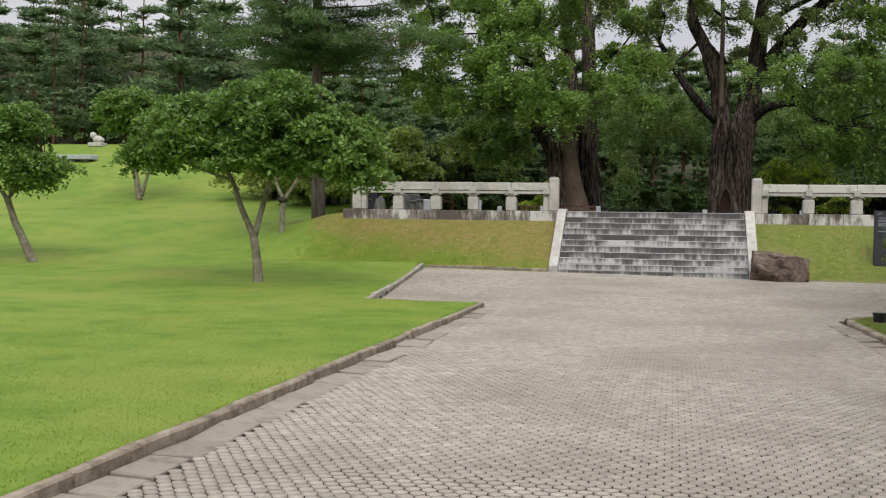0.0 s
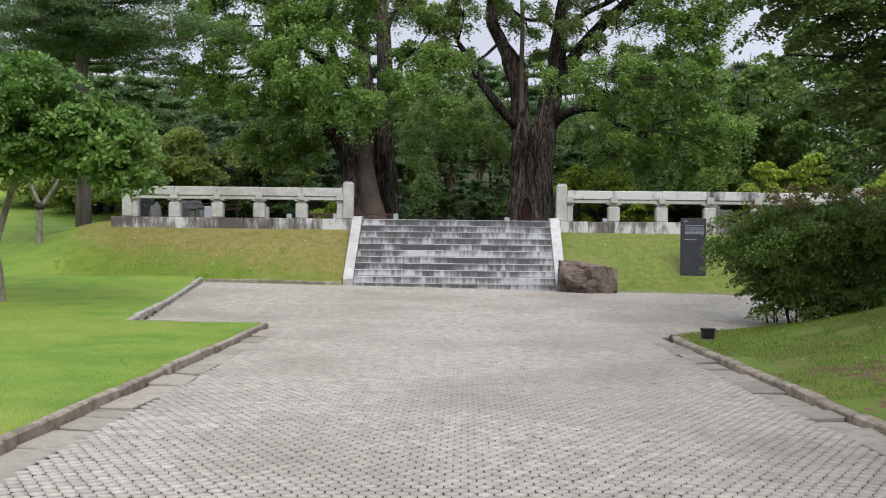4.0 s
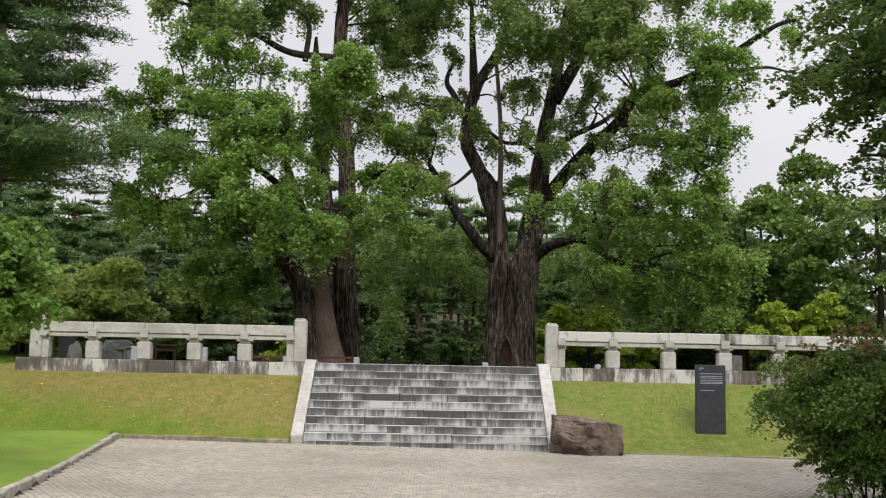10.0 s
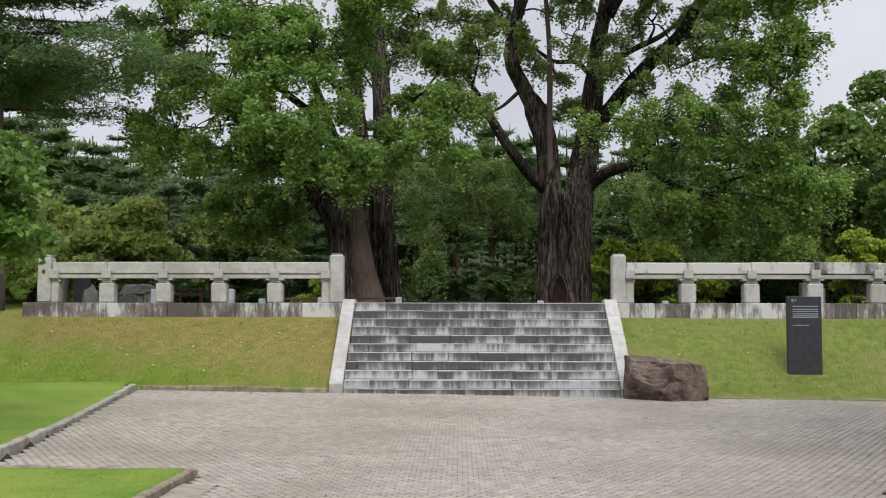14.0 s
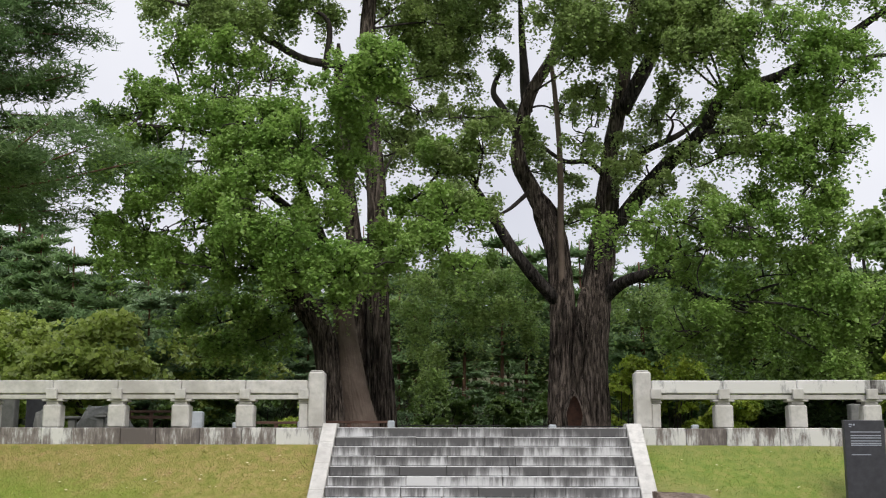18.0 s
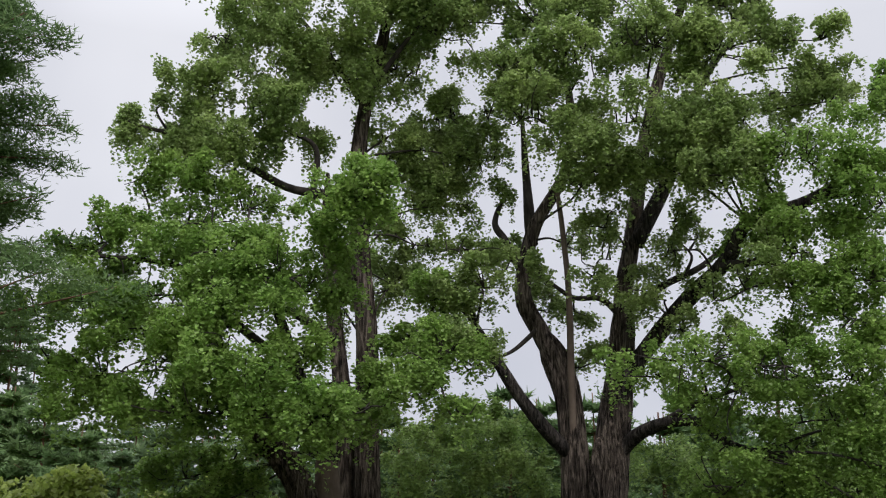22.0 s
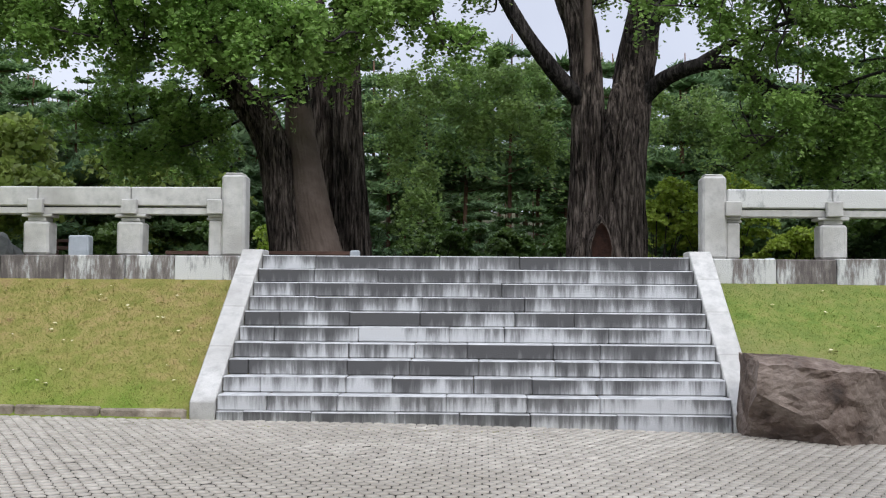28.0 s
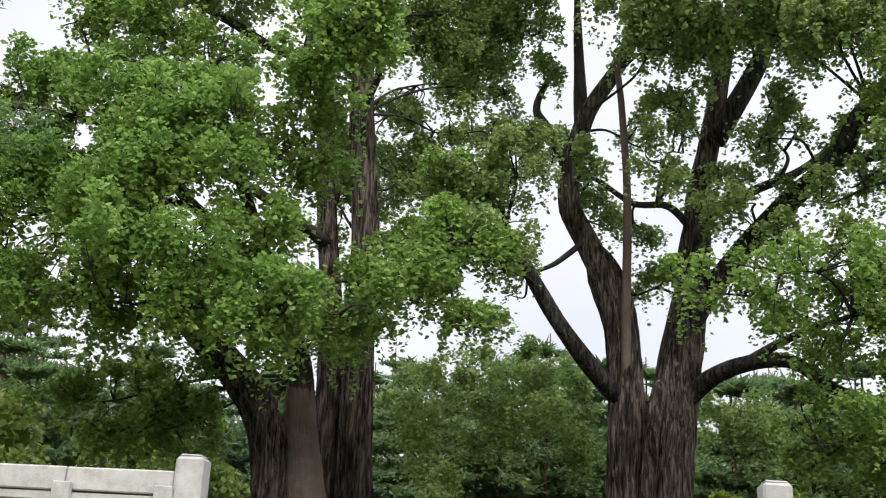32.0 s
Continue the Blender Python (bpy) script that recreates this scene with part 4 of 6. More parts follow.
def trunk_hollow():
    """An arched dark opening between the roots: a lip and a shallow pit, with the shade of its depth in the pit's
    colour.
    """
    bm = bmesh.new()
    rings = []
    for k, (s, y) in enumerate(((1.35, 44.2), (1.14, 43.93), (0.98, 43.9), (0.88, 43.97), (0.3, 44.0))):
        r = []
        for i in range(22):
            w = 2 * math.pi * i / 22
            x = 0.21 * math.cos(w) * (1 - 0.42 * max(0, math.sin(w)))
            z = 0.52 * math.sin(w)
            n1 = 1 + 0.14 * noise.noise(Vector((math.cos(w) * 2, math.sin(w) * 2, k * 0.4)))
            r.append(bm.verts.new((1.06 + x * s * n1, y, 2.28 + z * s * n1)))
        rings.append(r)
    for a, c in zip(rings, rings[1:]):
        for i in range(22):
            f = bm.faces.new((a[i], a[(i + 1) % 22], c[(i + 1) % 22], c[i]))
            f.material_index = 1 if c in rings[3:] else 0
    bm.faces.new(rings[-1]).material_index = 1
    bmesh.ops.recalc_face_normals(bm, faces=bm.faces)
    o = at_world(part("hollow", bm, BARK, None, "dark arched hollow between the roots", True), ginkgo_b)
    o.data.materials.append(HOLLOW)


trunk_hollow()
B_LIMBS = [
    ([(0.9, 45.0, 4.6), (0.79, 45.0, 5.95), (0.73, 45.0, 7.07), (0.23, 45.0, 8.32), (-0.24, 45.0, 9.27), (-0.25, 45.0, 10.13), (0.08, 45.0, 11.4), (0.89, 45.0, 12.86), (1.1, 44.6, 14.3), (0.87, 44.5, 16.4)], 0.3, 0.06, 14),
    ([(0.7, 44.8, 5.4), (-0.32, 44.23, 6.5), (-1.1, 43.87, 7.69), (-1.5, 43.5, 8.3)], 0.19, 0.08, 10),
    ([(-0.22, 45.0, 10.0), (-0.73, 45.0, 11.0), (-0.98, 45.0, 11.51), (-0.69, 45.0, 12.3)], 0.13, 0.05, 8),
    ([(-0.02, 45.1, 10.9), (-0.1, 45.3, 12.6), (-0.18, 45.3, 14.6)], 0.17, 0.05, 8),
    ([(0.1, 44.9, 8.6), (-0.5, 44.6, 8.0), (-0.9, 44.3, 7.7)], 0.07, 0.03, 6),
    ([(1.56, 45.3, 4.5), (1.79, 45.3, 6.28), (2.2, 45.3, 8.13), (2.34, 45.3, 9.7), (2.66, 45.3, 11.21), (3.09, 45.22, 13.76), (3.67, 45.15, 15.93), (4.43, 45.08, 18.1), (4.9, 45, 19.2)], 0.31, 0.04, 14),
    ([(2.45, 45.1, 9.16), (3.35, 45.0, 9.73), (4.37, 45.0, 10.24), (5.19, 45.0, 11.0)], 0.12, 0.05, 8),
    ([(3.9, 45.0, 10.0), (4.1, 45.0, 10.5), (3.8, 45.0, 10.9)], 0.05, 0.02, 6),
    ([(2.68, 45.2, 10.9), (3.56, 45.0, 12.51), (3.82, 45.0, 13.3), (4.6, 44.6, 15.2), (5.6, 44.2, 16.6)], 0.22, 0.06, 10),
    ([(3.7, 45.0, 13.0), (3.5, 45.0, 14.2), (3.2, 44.8, 15.4)], 0.1, 0.04, 8),
    ([(2.17, 45.2, 9.03), (1.68, 45.0, 9.38), (1.0, 45.0, 9.42), (0.32, 45.0, 9.89), (-0.02, 45.0, 9.95)], 0.09, 0.03, 8),
    ([(1.9, 45.1, 6.6), (2.57, 45.0, 7.76), (3.76, 44.2, 9.1), (4.61, 43.4, 9.84), (5.03, 42.6, 10.54), (6.27, 41.8, 10.79), (7.58, 41.0, 11.41), (8.8, 40.6, 12.2), (9.6, 40.4, 12.4)], 0.25, 0.025, 12),
    ([(4.51, 43.4, 9.73), (5.53, 42.5, 9.5), (5.8, 42.0, 8.72)], 0.12, 0.04, 8),
    ([(6.27, 41.8, 10.79), (7.4, 41.5, 10.9), (8.6, 41.2, 11.1), (9.4, 41.0, 10.9)], 0.1, 0.02, 8),
    ([(1.8, 45.0, 5.2), (2.3, 44.7, 5.75), (2.9, 44.0, 5.97), (3.62, 43.5, 5.94), (4.17, 42.75, 5.31), (4.67, 42.0, 5.0)], 0.2, 0.06, 10),
    ([(2.9, 44.2, 6.0), (3.57, 43.2, 6.3), (4.3, 42.0, 6.4)], 0.1, 0.04, 8),
]
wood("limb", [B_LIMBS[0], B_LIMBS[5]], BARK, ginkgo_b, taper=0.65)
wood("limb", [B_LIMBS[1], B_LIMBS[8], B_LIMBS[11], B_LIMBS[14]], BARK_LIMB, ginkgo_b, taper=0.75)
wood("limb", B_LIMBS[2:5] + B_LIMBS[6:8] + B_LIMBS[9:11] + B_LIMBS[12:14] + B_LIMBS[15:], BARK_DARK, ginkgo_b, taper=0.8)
wood("pale_pole_shoot", [([(0.86, 44.75, 5.6), (0.84, 44.6, 7.2), (0.85, 44.5, 9.27), (0.74, 44.4, 11.08), (0.6, 44.3, 12.3)], 0.1, 0.06, 10)], MORTAR, ginkgo_b)
B_TOP = [(-1.0, 44, 18.3, 0.65, 0.68), (-1.3, 44, 17.0, 0.76, 0.8), (0.5, 43.5, 16.9, 0.63, 0.6), (1.7, 43.5, 17.3, 0.54, 0.38), (2.6, 44, 17.6, 0.49, 0.45), (4.1, 44.5, 19.0, 0.66, 0.6), (5.4, 44.5, 18.6, 1.02, 0.53), (6.8, 44.5, 18.5, 0.65, 0.46), (4.9, 44, 17.4, 0.83, 0.41), (6.1, 44, 16.7, 0.83, 0.44), (7.1, 43.5, 16.0, 0.8, 0.49), (7.8, 43.5, 15.3, 0.46, 0.49), (7.4, 43.5, 14.2, 0.37, 0.51), (6.5, 43.5, 14.5, 0.46, 0.45), (0.9, 44, 18.9, 0.14, 0.59), (2.1, 44, 19.0, 0.22, 0.36), (1.4, 44, 18.3, 0.25, 0.26), (-0.6, 44, 18.8, 0.39, 0.41)]
B_MID = [(3.1, 42.5, 15.4, 1.34, 0.71), (4.6, 42.5, 15.1, 0.98, 0.74), (1.1, 42.5, 15.1, 0.99, 0.81), (-0.3, 43, 15.0, 0.6, 0.78), (0.1, 42.5, 13.4, 0.72, 0.87), (1.3, 42, 12.8, 0.83, 0.73), (2.6, 42, 13.0, 1.07, 0.59), (3.9, 42, 12.7, 0.93, 0.7), (5.1, 42, 12.9, 0.83, 0.59), (5.3, 41.5, 11.6, 0.67, 0.57), (4.2, 41.5, 11.4, 0.64, 0.43), (-0.8, 44.5, 14.6, 0.63, 0.79), (1.1, 42.5, 11.6, 0.38, 0.56), (3.0, 42.5, 12.1, 0.67, 0.4), (1.7, 42.5, 12.1, 0.43, 0.43)]
B_EAST = [(6.1, 41.5, 11.8, 0.67, 0.57), (7.1, 41, 11.2, 0.65, 0.79), (6.5, 41.5, 10.5, 0.88, 0.48), (5.7, 42, 10.6, 0.51, 0.49), (5.8, 41.5, 9.5, 0.45, 0.65), (7.0, 41, 9.3, 0.55, 0.64), (6.0, 41.5, 8.4, 0.63, 0.77), (6.6, 41, 7.8, 0.62, 0.87), (5.5, 42, 7.4, 0.55, 0.64), (6.1, 41, 6.5, 0.93, 0.73), (4.8, 43, 9.2, 0.24, 0.62), (7.8, 40.5, 12.3, 0.5, 0.52), (7.8, 40.5, 10.3, 0.6, 0.76), (7.3, 40.5, 8.5, 0.59, 0.74), (8.6, 40.6, 12.5, 0.5, 0.3), (9.3, 40.5, 12.0, 0.45, 0.3), (7.9, 40.8, 13.2, 0.5, 0.35), (5.2, 42.5, 9.9, 0.4, 0.4)]
B_SPRAY = [(1.6, 43.5, 10.9, 0.49, 0.4), (1.3, 43.5, 9.6, 0.54, 0.31), (0.1, 44, 9.8, 0.3, 0.2), (3.1, 43.5, 9.0, 0.4, 0.34), (3.4, 43, 8.1, 0.44, 0.24), (-2.3, 43, 8.9, 0.79, 0.42), (-1.3, 43, 9.2, 0.59, 0.56), (-2.6, 43, 8.0, 0.62, 0.49), (-1.5, 44, 10.5, 0.56, 0.35), (4.0, 44, 10.7, 0.42, 0.26), (-0.8, 44.5, 11.9, 0.29, 0.46), (3.6, 44, 11.2, 0.34, 0.24), (1.1, 46, 9.3, 0.32, 0.46), (1.6, 46, 8.1, 0.37, 0.45)]
B_INNER = [(-1.5, 43, 8.9, 0.68, 0.65), (-2.1, 41.5, 7.4, 0.69, 0.55), (-1.9, 43.5, 10.3, 0.77, 0.67), (1.2, 46, 7.9, 0.27, 0.52), (1.6, 44, 10.2, 0.46, 0.49), (0.4, 46, 9.4, 0.33, 0.44), (3.2, 44, 8.9, 0.51, 0.35), (2.9, 45, 10.0, 0.4, 0.31), (3.6, 43, 10.1, 0.74, 0.47), (4.3, 42.5, 8.7, 0.43, 0.45), (4.3, 42, 7.5, 0.64, 0.32), (5.1, 41.5, 8.8, 0.52, 0.6), (5.4, 41.5, 9.6, 0.57, 0.56), (-0.1, 46, 10.2, 0.28, 0.53), (1.1, 45.5, 11.0, 0.47, 0.52), (-1.1, 45, 7.5, 0.4, 0.56), (-0.7, 46, 10.6, 0.34, 0.59)]
B_LOW = [(2.3, 42, 6.8, 0.78, 0.44), (3.5, 41, 6.9, 0.94, 0.53), (4.7, 41, 6.8, 0.65, 0.47), (4.1, 41, 6.1, 0.87, 0.47), (5.7, 41.5, 5.7, 0.81, 0.79), (5.2, 42.5, 5.2, 0.52, 0.55), (4.2, 42, 4.4, 0.95, 0.53), (5.9, 41.5, 4.2, 0.98, 0.67), (6.9, 41, 5.5, 0.64, 1.03), (6.8, 41, 3.7, 0.72, 0.63), (3.4, 42.5, 3.9, 0.51, 0.43), (7.4, 40.5, 4.4, 0.71, 0.87), (5.5, 43, 3.7, 0.78, 0.55)]
B_HANG = [(-3.0, 47, 5.3, 0.8, 0.9), (-1.9, 48, 5.7, 0.8, 1.1), (-0.9, 47.5, 5.3, 0.7, 1.2), (-0.1, 49, 6.2, 0.6, 1.0), (-1.1, 49, 6.6, 0.8, 0.6), (0.2, 48, 4.8, 0.45, 1.0), (-3.4, 46, 4.2, 0.5, 0.9), (-2.6, 49, 6.6, 0.8, 0.6), (2.7, 49.5, 5.6, 0.8, 0.7), (4.0, 49, 5.2, 0.9, 0.8), (-2.4, 48.5, 3.9, 0.5, 0.5), (-3.0, 45.5, 3.2, 0.35, 0.6)]
hubs_b = [p for pts, *_ in B_LIMBS for p in spline(pts, 3)[3:]]
drape("upper_crown", B_TOP, 9.5, 0.09, LEAF_GINKGO_HAZY, ginkgo_b, 21, hubs_b, 1.1, fill=22)
drape("middle_crown", B_MID, 10, 0.09, LEAF_GINKGO_HAZY, ginkgo_b, 22, hubs_b, 1.15, fill=22)
drape("east_crown", B_EAST, 8.5, 0.09, LEAF_GINKGO, ginkgo_b, 25, hubs_b, 1.4, fill=7)
drape("inner_sprays", B_SPRAY, 10, 0.09, LEAF_GINKGO_HAZY, ginkgo_b, 24, hubs_b, 0.9)
drape("inner_foliage", B_INNER, 5, 0.085, LEAF_GINKGO_HAZY, ginkgo_b, 27, hubs_b, 0.9)
drape("lower_crown", B_LOW, 7.8, 0.09, LEAF_GINKGO, ginkgo_b, 23, hubs_b, 1.2, fill=8)
drape("hanging_sprays", B_HANG, 5.5, 0.09, LEAF_WEEP, ginkgo_b, 26, (), 1.6)

ginkgo_a = thing("ginkgo_tree", (-4.5, 43.5, 1.75), "huge old ginkgo, one trunk leaning and patched with brown mortar", "tree", "great ginkgos")
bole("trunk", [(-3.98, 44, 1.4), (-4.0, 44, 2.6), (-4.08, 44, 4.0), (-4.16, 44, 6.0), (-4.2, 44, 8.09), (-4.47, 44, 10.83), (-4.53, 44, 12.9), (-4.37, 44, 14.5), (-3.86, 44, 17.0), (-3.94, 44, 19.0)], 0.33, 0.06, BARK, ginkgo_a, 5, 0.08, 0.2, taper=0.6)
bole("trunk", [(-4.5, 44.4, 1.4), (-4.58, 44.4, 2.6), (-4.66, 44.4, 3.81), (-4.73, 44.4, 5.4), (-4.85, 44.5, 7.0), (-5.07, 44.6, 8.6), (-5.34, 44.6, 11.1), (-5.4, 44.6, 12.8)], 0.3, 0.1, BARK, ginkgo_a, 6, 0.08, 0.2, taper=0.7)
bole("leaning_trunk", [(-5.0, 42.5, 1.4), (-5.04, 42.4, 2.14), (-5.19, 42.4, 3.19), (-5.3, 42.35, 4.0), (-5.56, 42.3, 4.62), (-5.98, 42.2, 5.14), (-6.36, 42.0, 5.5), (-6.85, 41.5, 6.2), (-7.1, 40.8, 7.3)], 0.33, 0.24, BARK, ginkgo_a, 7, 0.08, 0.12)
bole("mortar_patch", [(-4.38, 42.55, 1.4), (-4.47, 42.55, 2.15), (-4.62, 42.55, 2.89), (-4.73, 42.6, 3.59), (-4.85, 42.65, 4.3), (-4.91, 42.75, 4.92), (-4.93, 42.9, 5.4)], 0.46, 0.2, MORTAR, ginkgo_a, 2, 0.012, 0.5, "smooth brown mortar over an old wound")
A_LIMBS = [
    ([(-4.88, 42.75, 4.6), (-4.98, 42.6, 5.5), (-5.41, 41.88, 6.62), (-6.05, 41.25, 8.43), (-6.6, 40.6, 9.8)], 0.25, 0.05, 10),
    ([(-5.5, 41.8, 6.8), (-7.11, 40.62, 8.14), (-7.21, 40.0, 9.69)], 0.12, 0.04, 8),
    ([(-4.44, 44.0, 11.9), (-6.05, 43.5, 11.9), (-7.12, 43.0, 12.32), (-8.6, 42.5, 12.9), (-10, 42.2, 13.2)], 0.14, 0.04, 8),
    ([(-5.61, 43.5, 11.62), (-5.51, 43.25, 12.89), (-6.19, 43.0, 13.3)], 0.1, 0.04, 8),
    ([(-4.04, 44.0, 6.63), (-3.6, 43.5, 7.38), (-2.9, 42.5, 7.9), (-2.2, 40.5, 7.0)], 0.09, 0.03, 8),
    ([(-5.0, 44.5, 8.2), (-6.5, 43, 8.9), (-8.5, 41.5, 9.3), (-9.9, 40.5, 9.2)], 0.13, 0.04, 8),
    ([(-4.4, 44, 14.5), (-5.5, 43.5, 16), (-6.5, 43, 17.2)], 0.1, 0.03, 8),
    ([(-4.2, 44, 15), (-3.2, 43.5, 16.2), (-2.4, 43, 17)], 0.09, 0.03, 8),
    ([(-4.4, 44, 11), (-3.8, 41.5, 10.6), (-4.3, 39.6, 9.9)], 0.09, 0.03, 8),
]
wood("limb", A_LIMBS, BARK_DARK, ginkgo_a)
A_TOP = [(-8.2, 43, 18.2, 0.98, 0.48), (-6.4, 43, 18.1, 1.51, 0.87), (-4.5, 44, 19.0, 1.72, 0.91), (-2.7, 44, 18.5, 1.16, 1.06), (-5.4, 44, 20.1, 2.22, 0.59), (-3.0, 44, 20.1, 1.11, 0.58), (-7.5, 42.5, 15.9, 1.08, 0.64), (-5.7, 43, 16.0, 1.32, 0.92), (-3.8, 43.5, 16.4, 1.49, 1.1), (-2.2, 44, 16.5, 0.83, 1.27), (-7.9, 42.5, 14.7, 0.64, 0.67), (-6.6, 42.5, 14.0, 1.19, 0.74), (-4.8, 43.5, 14.8, 1.1, 0.65), (-9.1, 42, 13.8, 0.62, 0.35), (-10.2, 42, 13.1, 0.41, 0.6), (-8.6, 42, 13.1, 0.75, 0.52), (-7.9, 41.5, 12.1, 0.79, 0.58), (-6.9, 42.5, 12.8, 0.76, 0.49)]
A_BACK = [(-3.6, 45.5, 16.3, 0.79, 1.0), (-2.8, 45.5, 13.7, 1.3, 0.58), (-1.4, 45.5, 13.6, 0.69, 0.88), (-3.3, 45, 12.1, 0.52, 0.93), (-2.2, 45.5, 12.3, 0.82, 0.79), (-3.1, 45, 11.0, 0.58, 0.61), (-2.5, 45.5, 14.9, 0.78, 0.65), (-3.7, 45.3, 10.0, 0.43, 0.91), (-5.0, 45.3, 9.4, 0.43, 1.21)]
A_MID = [(-9.4, 41.5, 11.4, 0.59, 0.55), (-8.1, 41.5, 11.2, 0.72, 0.69), (-6.9, 42, 10.9, 0.66, 0.42), (-10.2, 41, 9.7, 0.75, 0.59), (-8.6, 41, 9.6, 0.75, 0.47), (-4.8, 39.5, 10.0, 0.65, 0.42), (-3.8, 39.5, 10.2, 0.71, 0.4), (-4.1, 40, 9.8, 0.9, 0.33), (-6.9, 39.5, 9.0, 1.04, 0.61), (-5.8, 39.5, 8.4, 0.8, 0.85), (-7.0, 39, 7.7, 1.11, 0.82), (-9.6, 40, 8.1, 0.94, 0.56), (-10.5, 40, 7.8, 0.58, 0.44), (-8.5, 40, 7.5, 0.93, 0.67), (-5.0, 40.5, 8.4, 0.6, 0.63)]
A_LOW = [(-7.6, 39.5, 6.7, 1.07, 0.63), (-8.7, 39.5, 5.5, 0.82, 0.62), (-9.3, 40, 6.5, 0.73, 0.64), (-6.8, 39, 5.5, 1.03, 0.73), (-5.3, 38.5, 5.3, 0.78, 0.71), (-4.7, 38.5, 5.2, 0.61, 0.71), (-6.2, 39, 6.5, 1.05, 0.74), (-4.1, 41, 6.5, 0.57, 0.53), (-5.4, 40, 6.6, 0.61, 0.51), (-3.6, 39.5, 5.7, 0.47, 0.31), (-10.4, 40.5, 7.0, 0.5, 0.66), (-7.9, 42, 4.6, 0.71, 0.61), (-6.8, 42, 4.2, 0.77, 0.81), (-8.2, 42, 3.8, 0.51, 0.54), (-4.2, 40.5, 5.6, 0.5, 0.4), (-5.9, 40.5, 6.0, 0.6, 0.5)]
A_SIDE = [(-2.2, 40.5, 7.0, 0.68, 0.78), (-2.5, 40.5, 6.1, 0.61, 0.45), (-2.0, 40, 5.6, 0.5, 0.4), (-2.9, 41, 6.7, 0.38, 0.53), (-1.7, 41.5, 6.9, 0.45, 0.54), (-3.2, 42.5, 8.0, 0.41, 0.57), (-2.5, 43, 9.1, 0.63, 0.44)]
hubs_a = [p for pts, *_ in A_LIMBS for p in spline(pts, 3)[2:]] + [(-4.2, 44, 8), (-4.5, 44, 10.8), (-4.5, 44, 13), (-4.1, 44, 16), (-3.9, 44, 18)]
drape("upper_crown", A_TOP, 9.5, 0.09, LEAF_GINKGO_HAZY, ginkgo_a, 31, hubs_a, 1.1, fill=26)
drape("back_crown", A_BACK, 12, 0.09, LEAF_GINKGO_HAZY, ginkgo_a, 34, hubs_a, 1.1, fill=10)
drape("middle_crown", A_MID, 9.5, 0.09, LEAF_GINKGO, ginkgo_a, 32, hubs_a, 1.25, fill=16)
drape("lower_crown", A_LOW, 10, 0.09, LEAF_GINKGO, ginkgo_a, 33, hubs_a, 1.0, fill=8)
drape("side_sprays", A_SIDE, 9.5, 0.09, LEAF_GINKGO, ginkgo_a, 35, hubs_a, 1.1)

# ---- lawn trees, big pine, right-hand bush and overhanging tree ----


def lawn_tree(at, limbs, blobs, clumps, seed, label, leaf=0.15):
    x, y = at
    base = thing("magnolia_tree", (x, y, gz(x, y)), label, "tree", "small lawn trees")
    ws = [([(x + a, y + b, gz(x, y) + c) for a, b, c in pts], r0, r1, 10) for pts, r0, r1 in limbs]
    wood("trunk", ws[:1], BARK_PALE, base)
    if ws[1:]:
        wood("limb", ws[1:], BARK_PALE, base)
    bl = [(x + a, y + b, gz(x, y) + c, d, e, f) for a, b, c, d, e, f in blobs]
    hubs = [tuple(p) for pts, *_ in ws for p in spline(pts, 3)[3:]]
    crown("crown", bl, round(clumps * 4.2), 30, leaf * 0.56, LEAF_MAGNOLIA, base, seed, 0.34, 0.35, hubs, long=1.7, lump=0.4, per=2, twig=160)


lawn_tree((-10.9, 26.6), [
    ([(0, 0, -0.1), (-0.05, 0, 0.6), (-0.15, 0, 1.25)], 0.13, 0.1),
    ([(-0.12, 0, 1.1), (-0.45, 0, 1.8), (-0.75, 0.1, 2.5), (-1.3, 0.2, 3.3), (-1.6, 0.2, 4.0)], 0.085, 0.03),
    ([(-0.1, 0, 1.15), (0.1, 0.1, 2.0), (0.35, 0.1, 2.7), (1.0, 0.1, 3.4), (1.6, 0, 4.1)], 0.08, 0.03),
    ([(0.3, 0.1, 2.6), (-0.1, -0.2, 3.4), (-0.2, -0.2, 4.4)], 0.05, 0.02),
    ([(-0.75, 0.1, 2.5), (-2.2, 0, 3.0), (-3.0, 0, 3.2)], 0.04, 0.015),
], [(-1.6, 0, 3.6, 1.5, 1.4, 0.9), (0.2, 0, 4.1, 1.6, 1.5, 1.0), (1.9, 0, 3.3, 1.3, 1.2, 0.9), (-2.9, 0, 3.1, 0.8, 0.9, 0.5), (0.0, 0, 3.0, 2.0, 1.5, 0.5), (2.7, 0, 2.7, 0.7, 0.8, 0.5)], 330, 41, "spreading broad-leaved tree with a forked pale trunk on the lawn")
FORK = 1.15
lawn_tree((-13.6, 35.7), [
    ([(0, 0, -0.1), (0, 0, 0.6), (0.05, 0, FORK)], 0.1, 0.09),
    ([(0.05, 0, FORK - 0.1), (-0.25, 0, FORK + 0.6), (-0.3, 0, FORK + 1.5)], 0.07, 0.03), ([(0.05, 0, FORK - 0.1), (0.5, 0, FORK + 0.6), (0.75, 0, FORK + 1.3)], 0.07, 0.03),
], [(0, 0, 3.9, 1.5, 1.2, 1.0), (1.0, 0, 3.2, 1.2, 1.0, 0.7), (-0.8, 0, 3.2, 1.0, 1.0, 0.7)], 130, 42, "small tree with a knobbed trunk on the lawn")
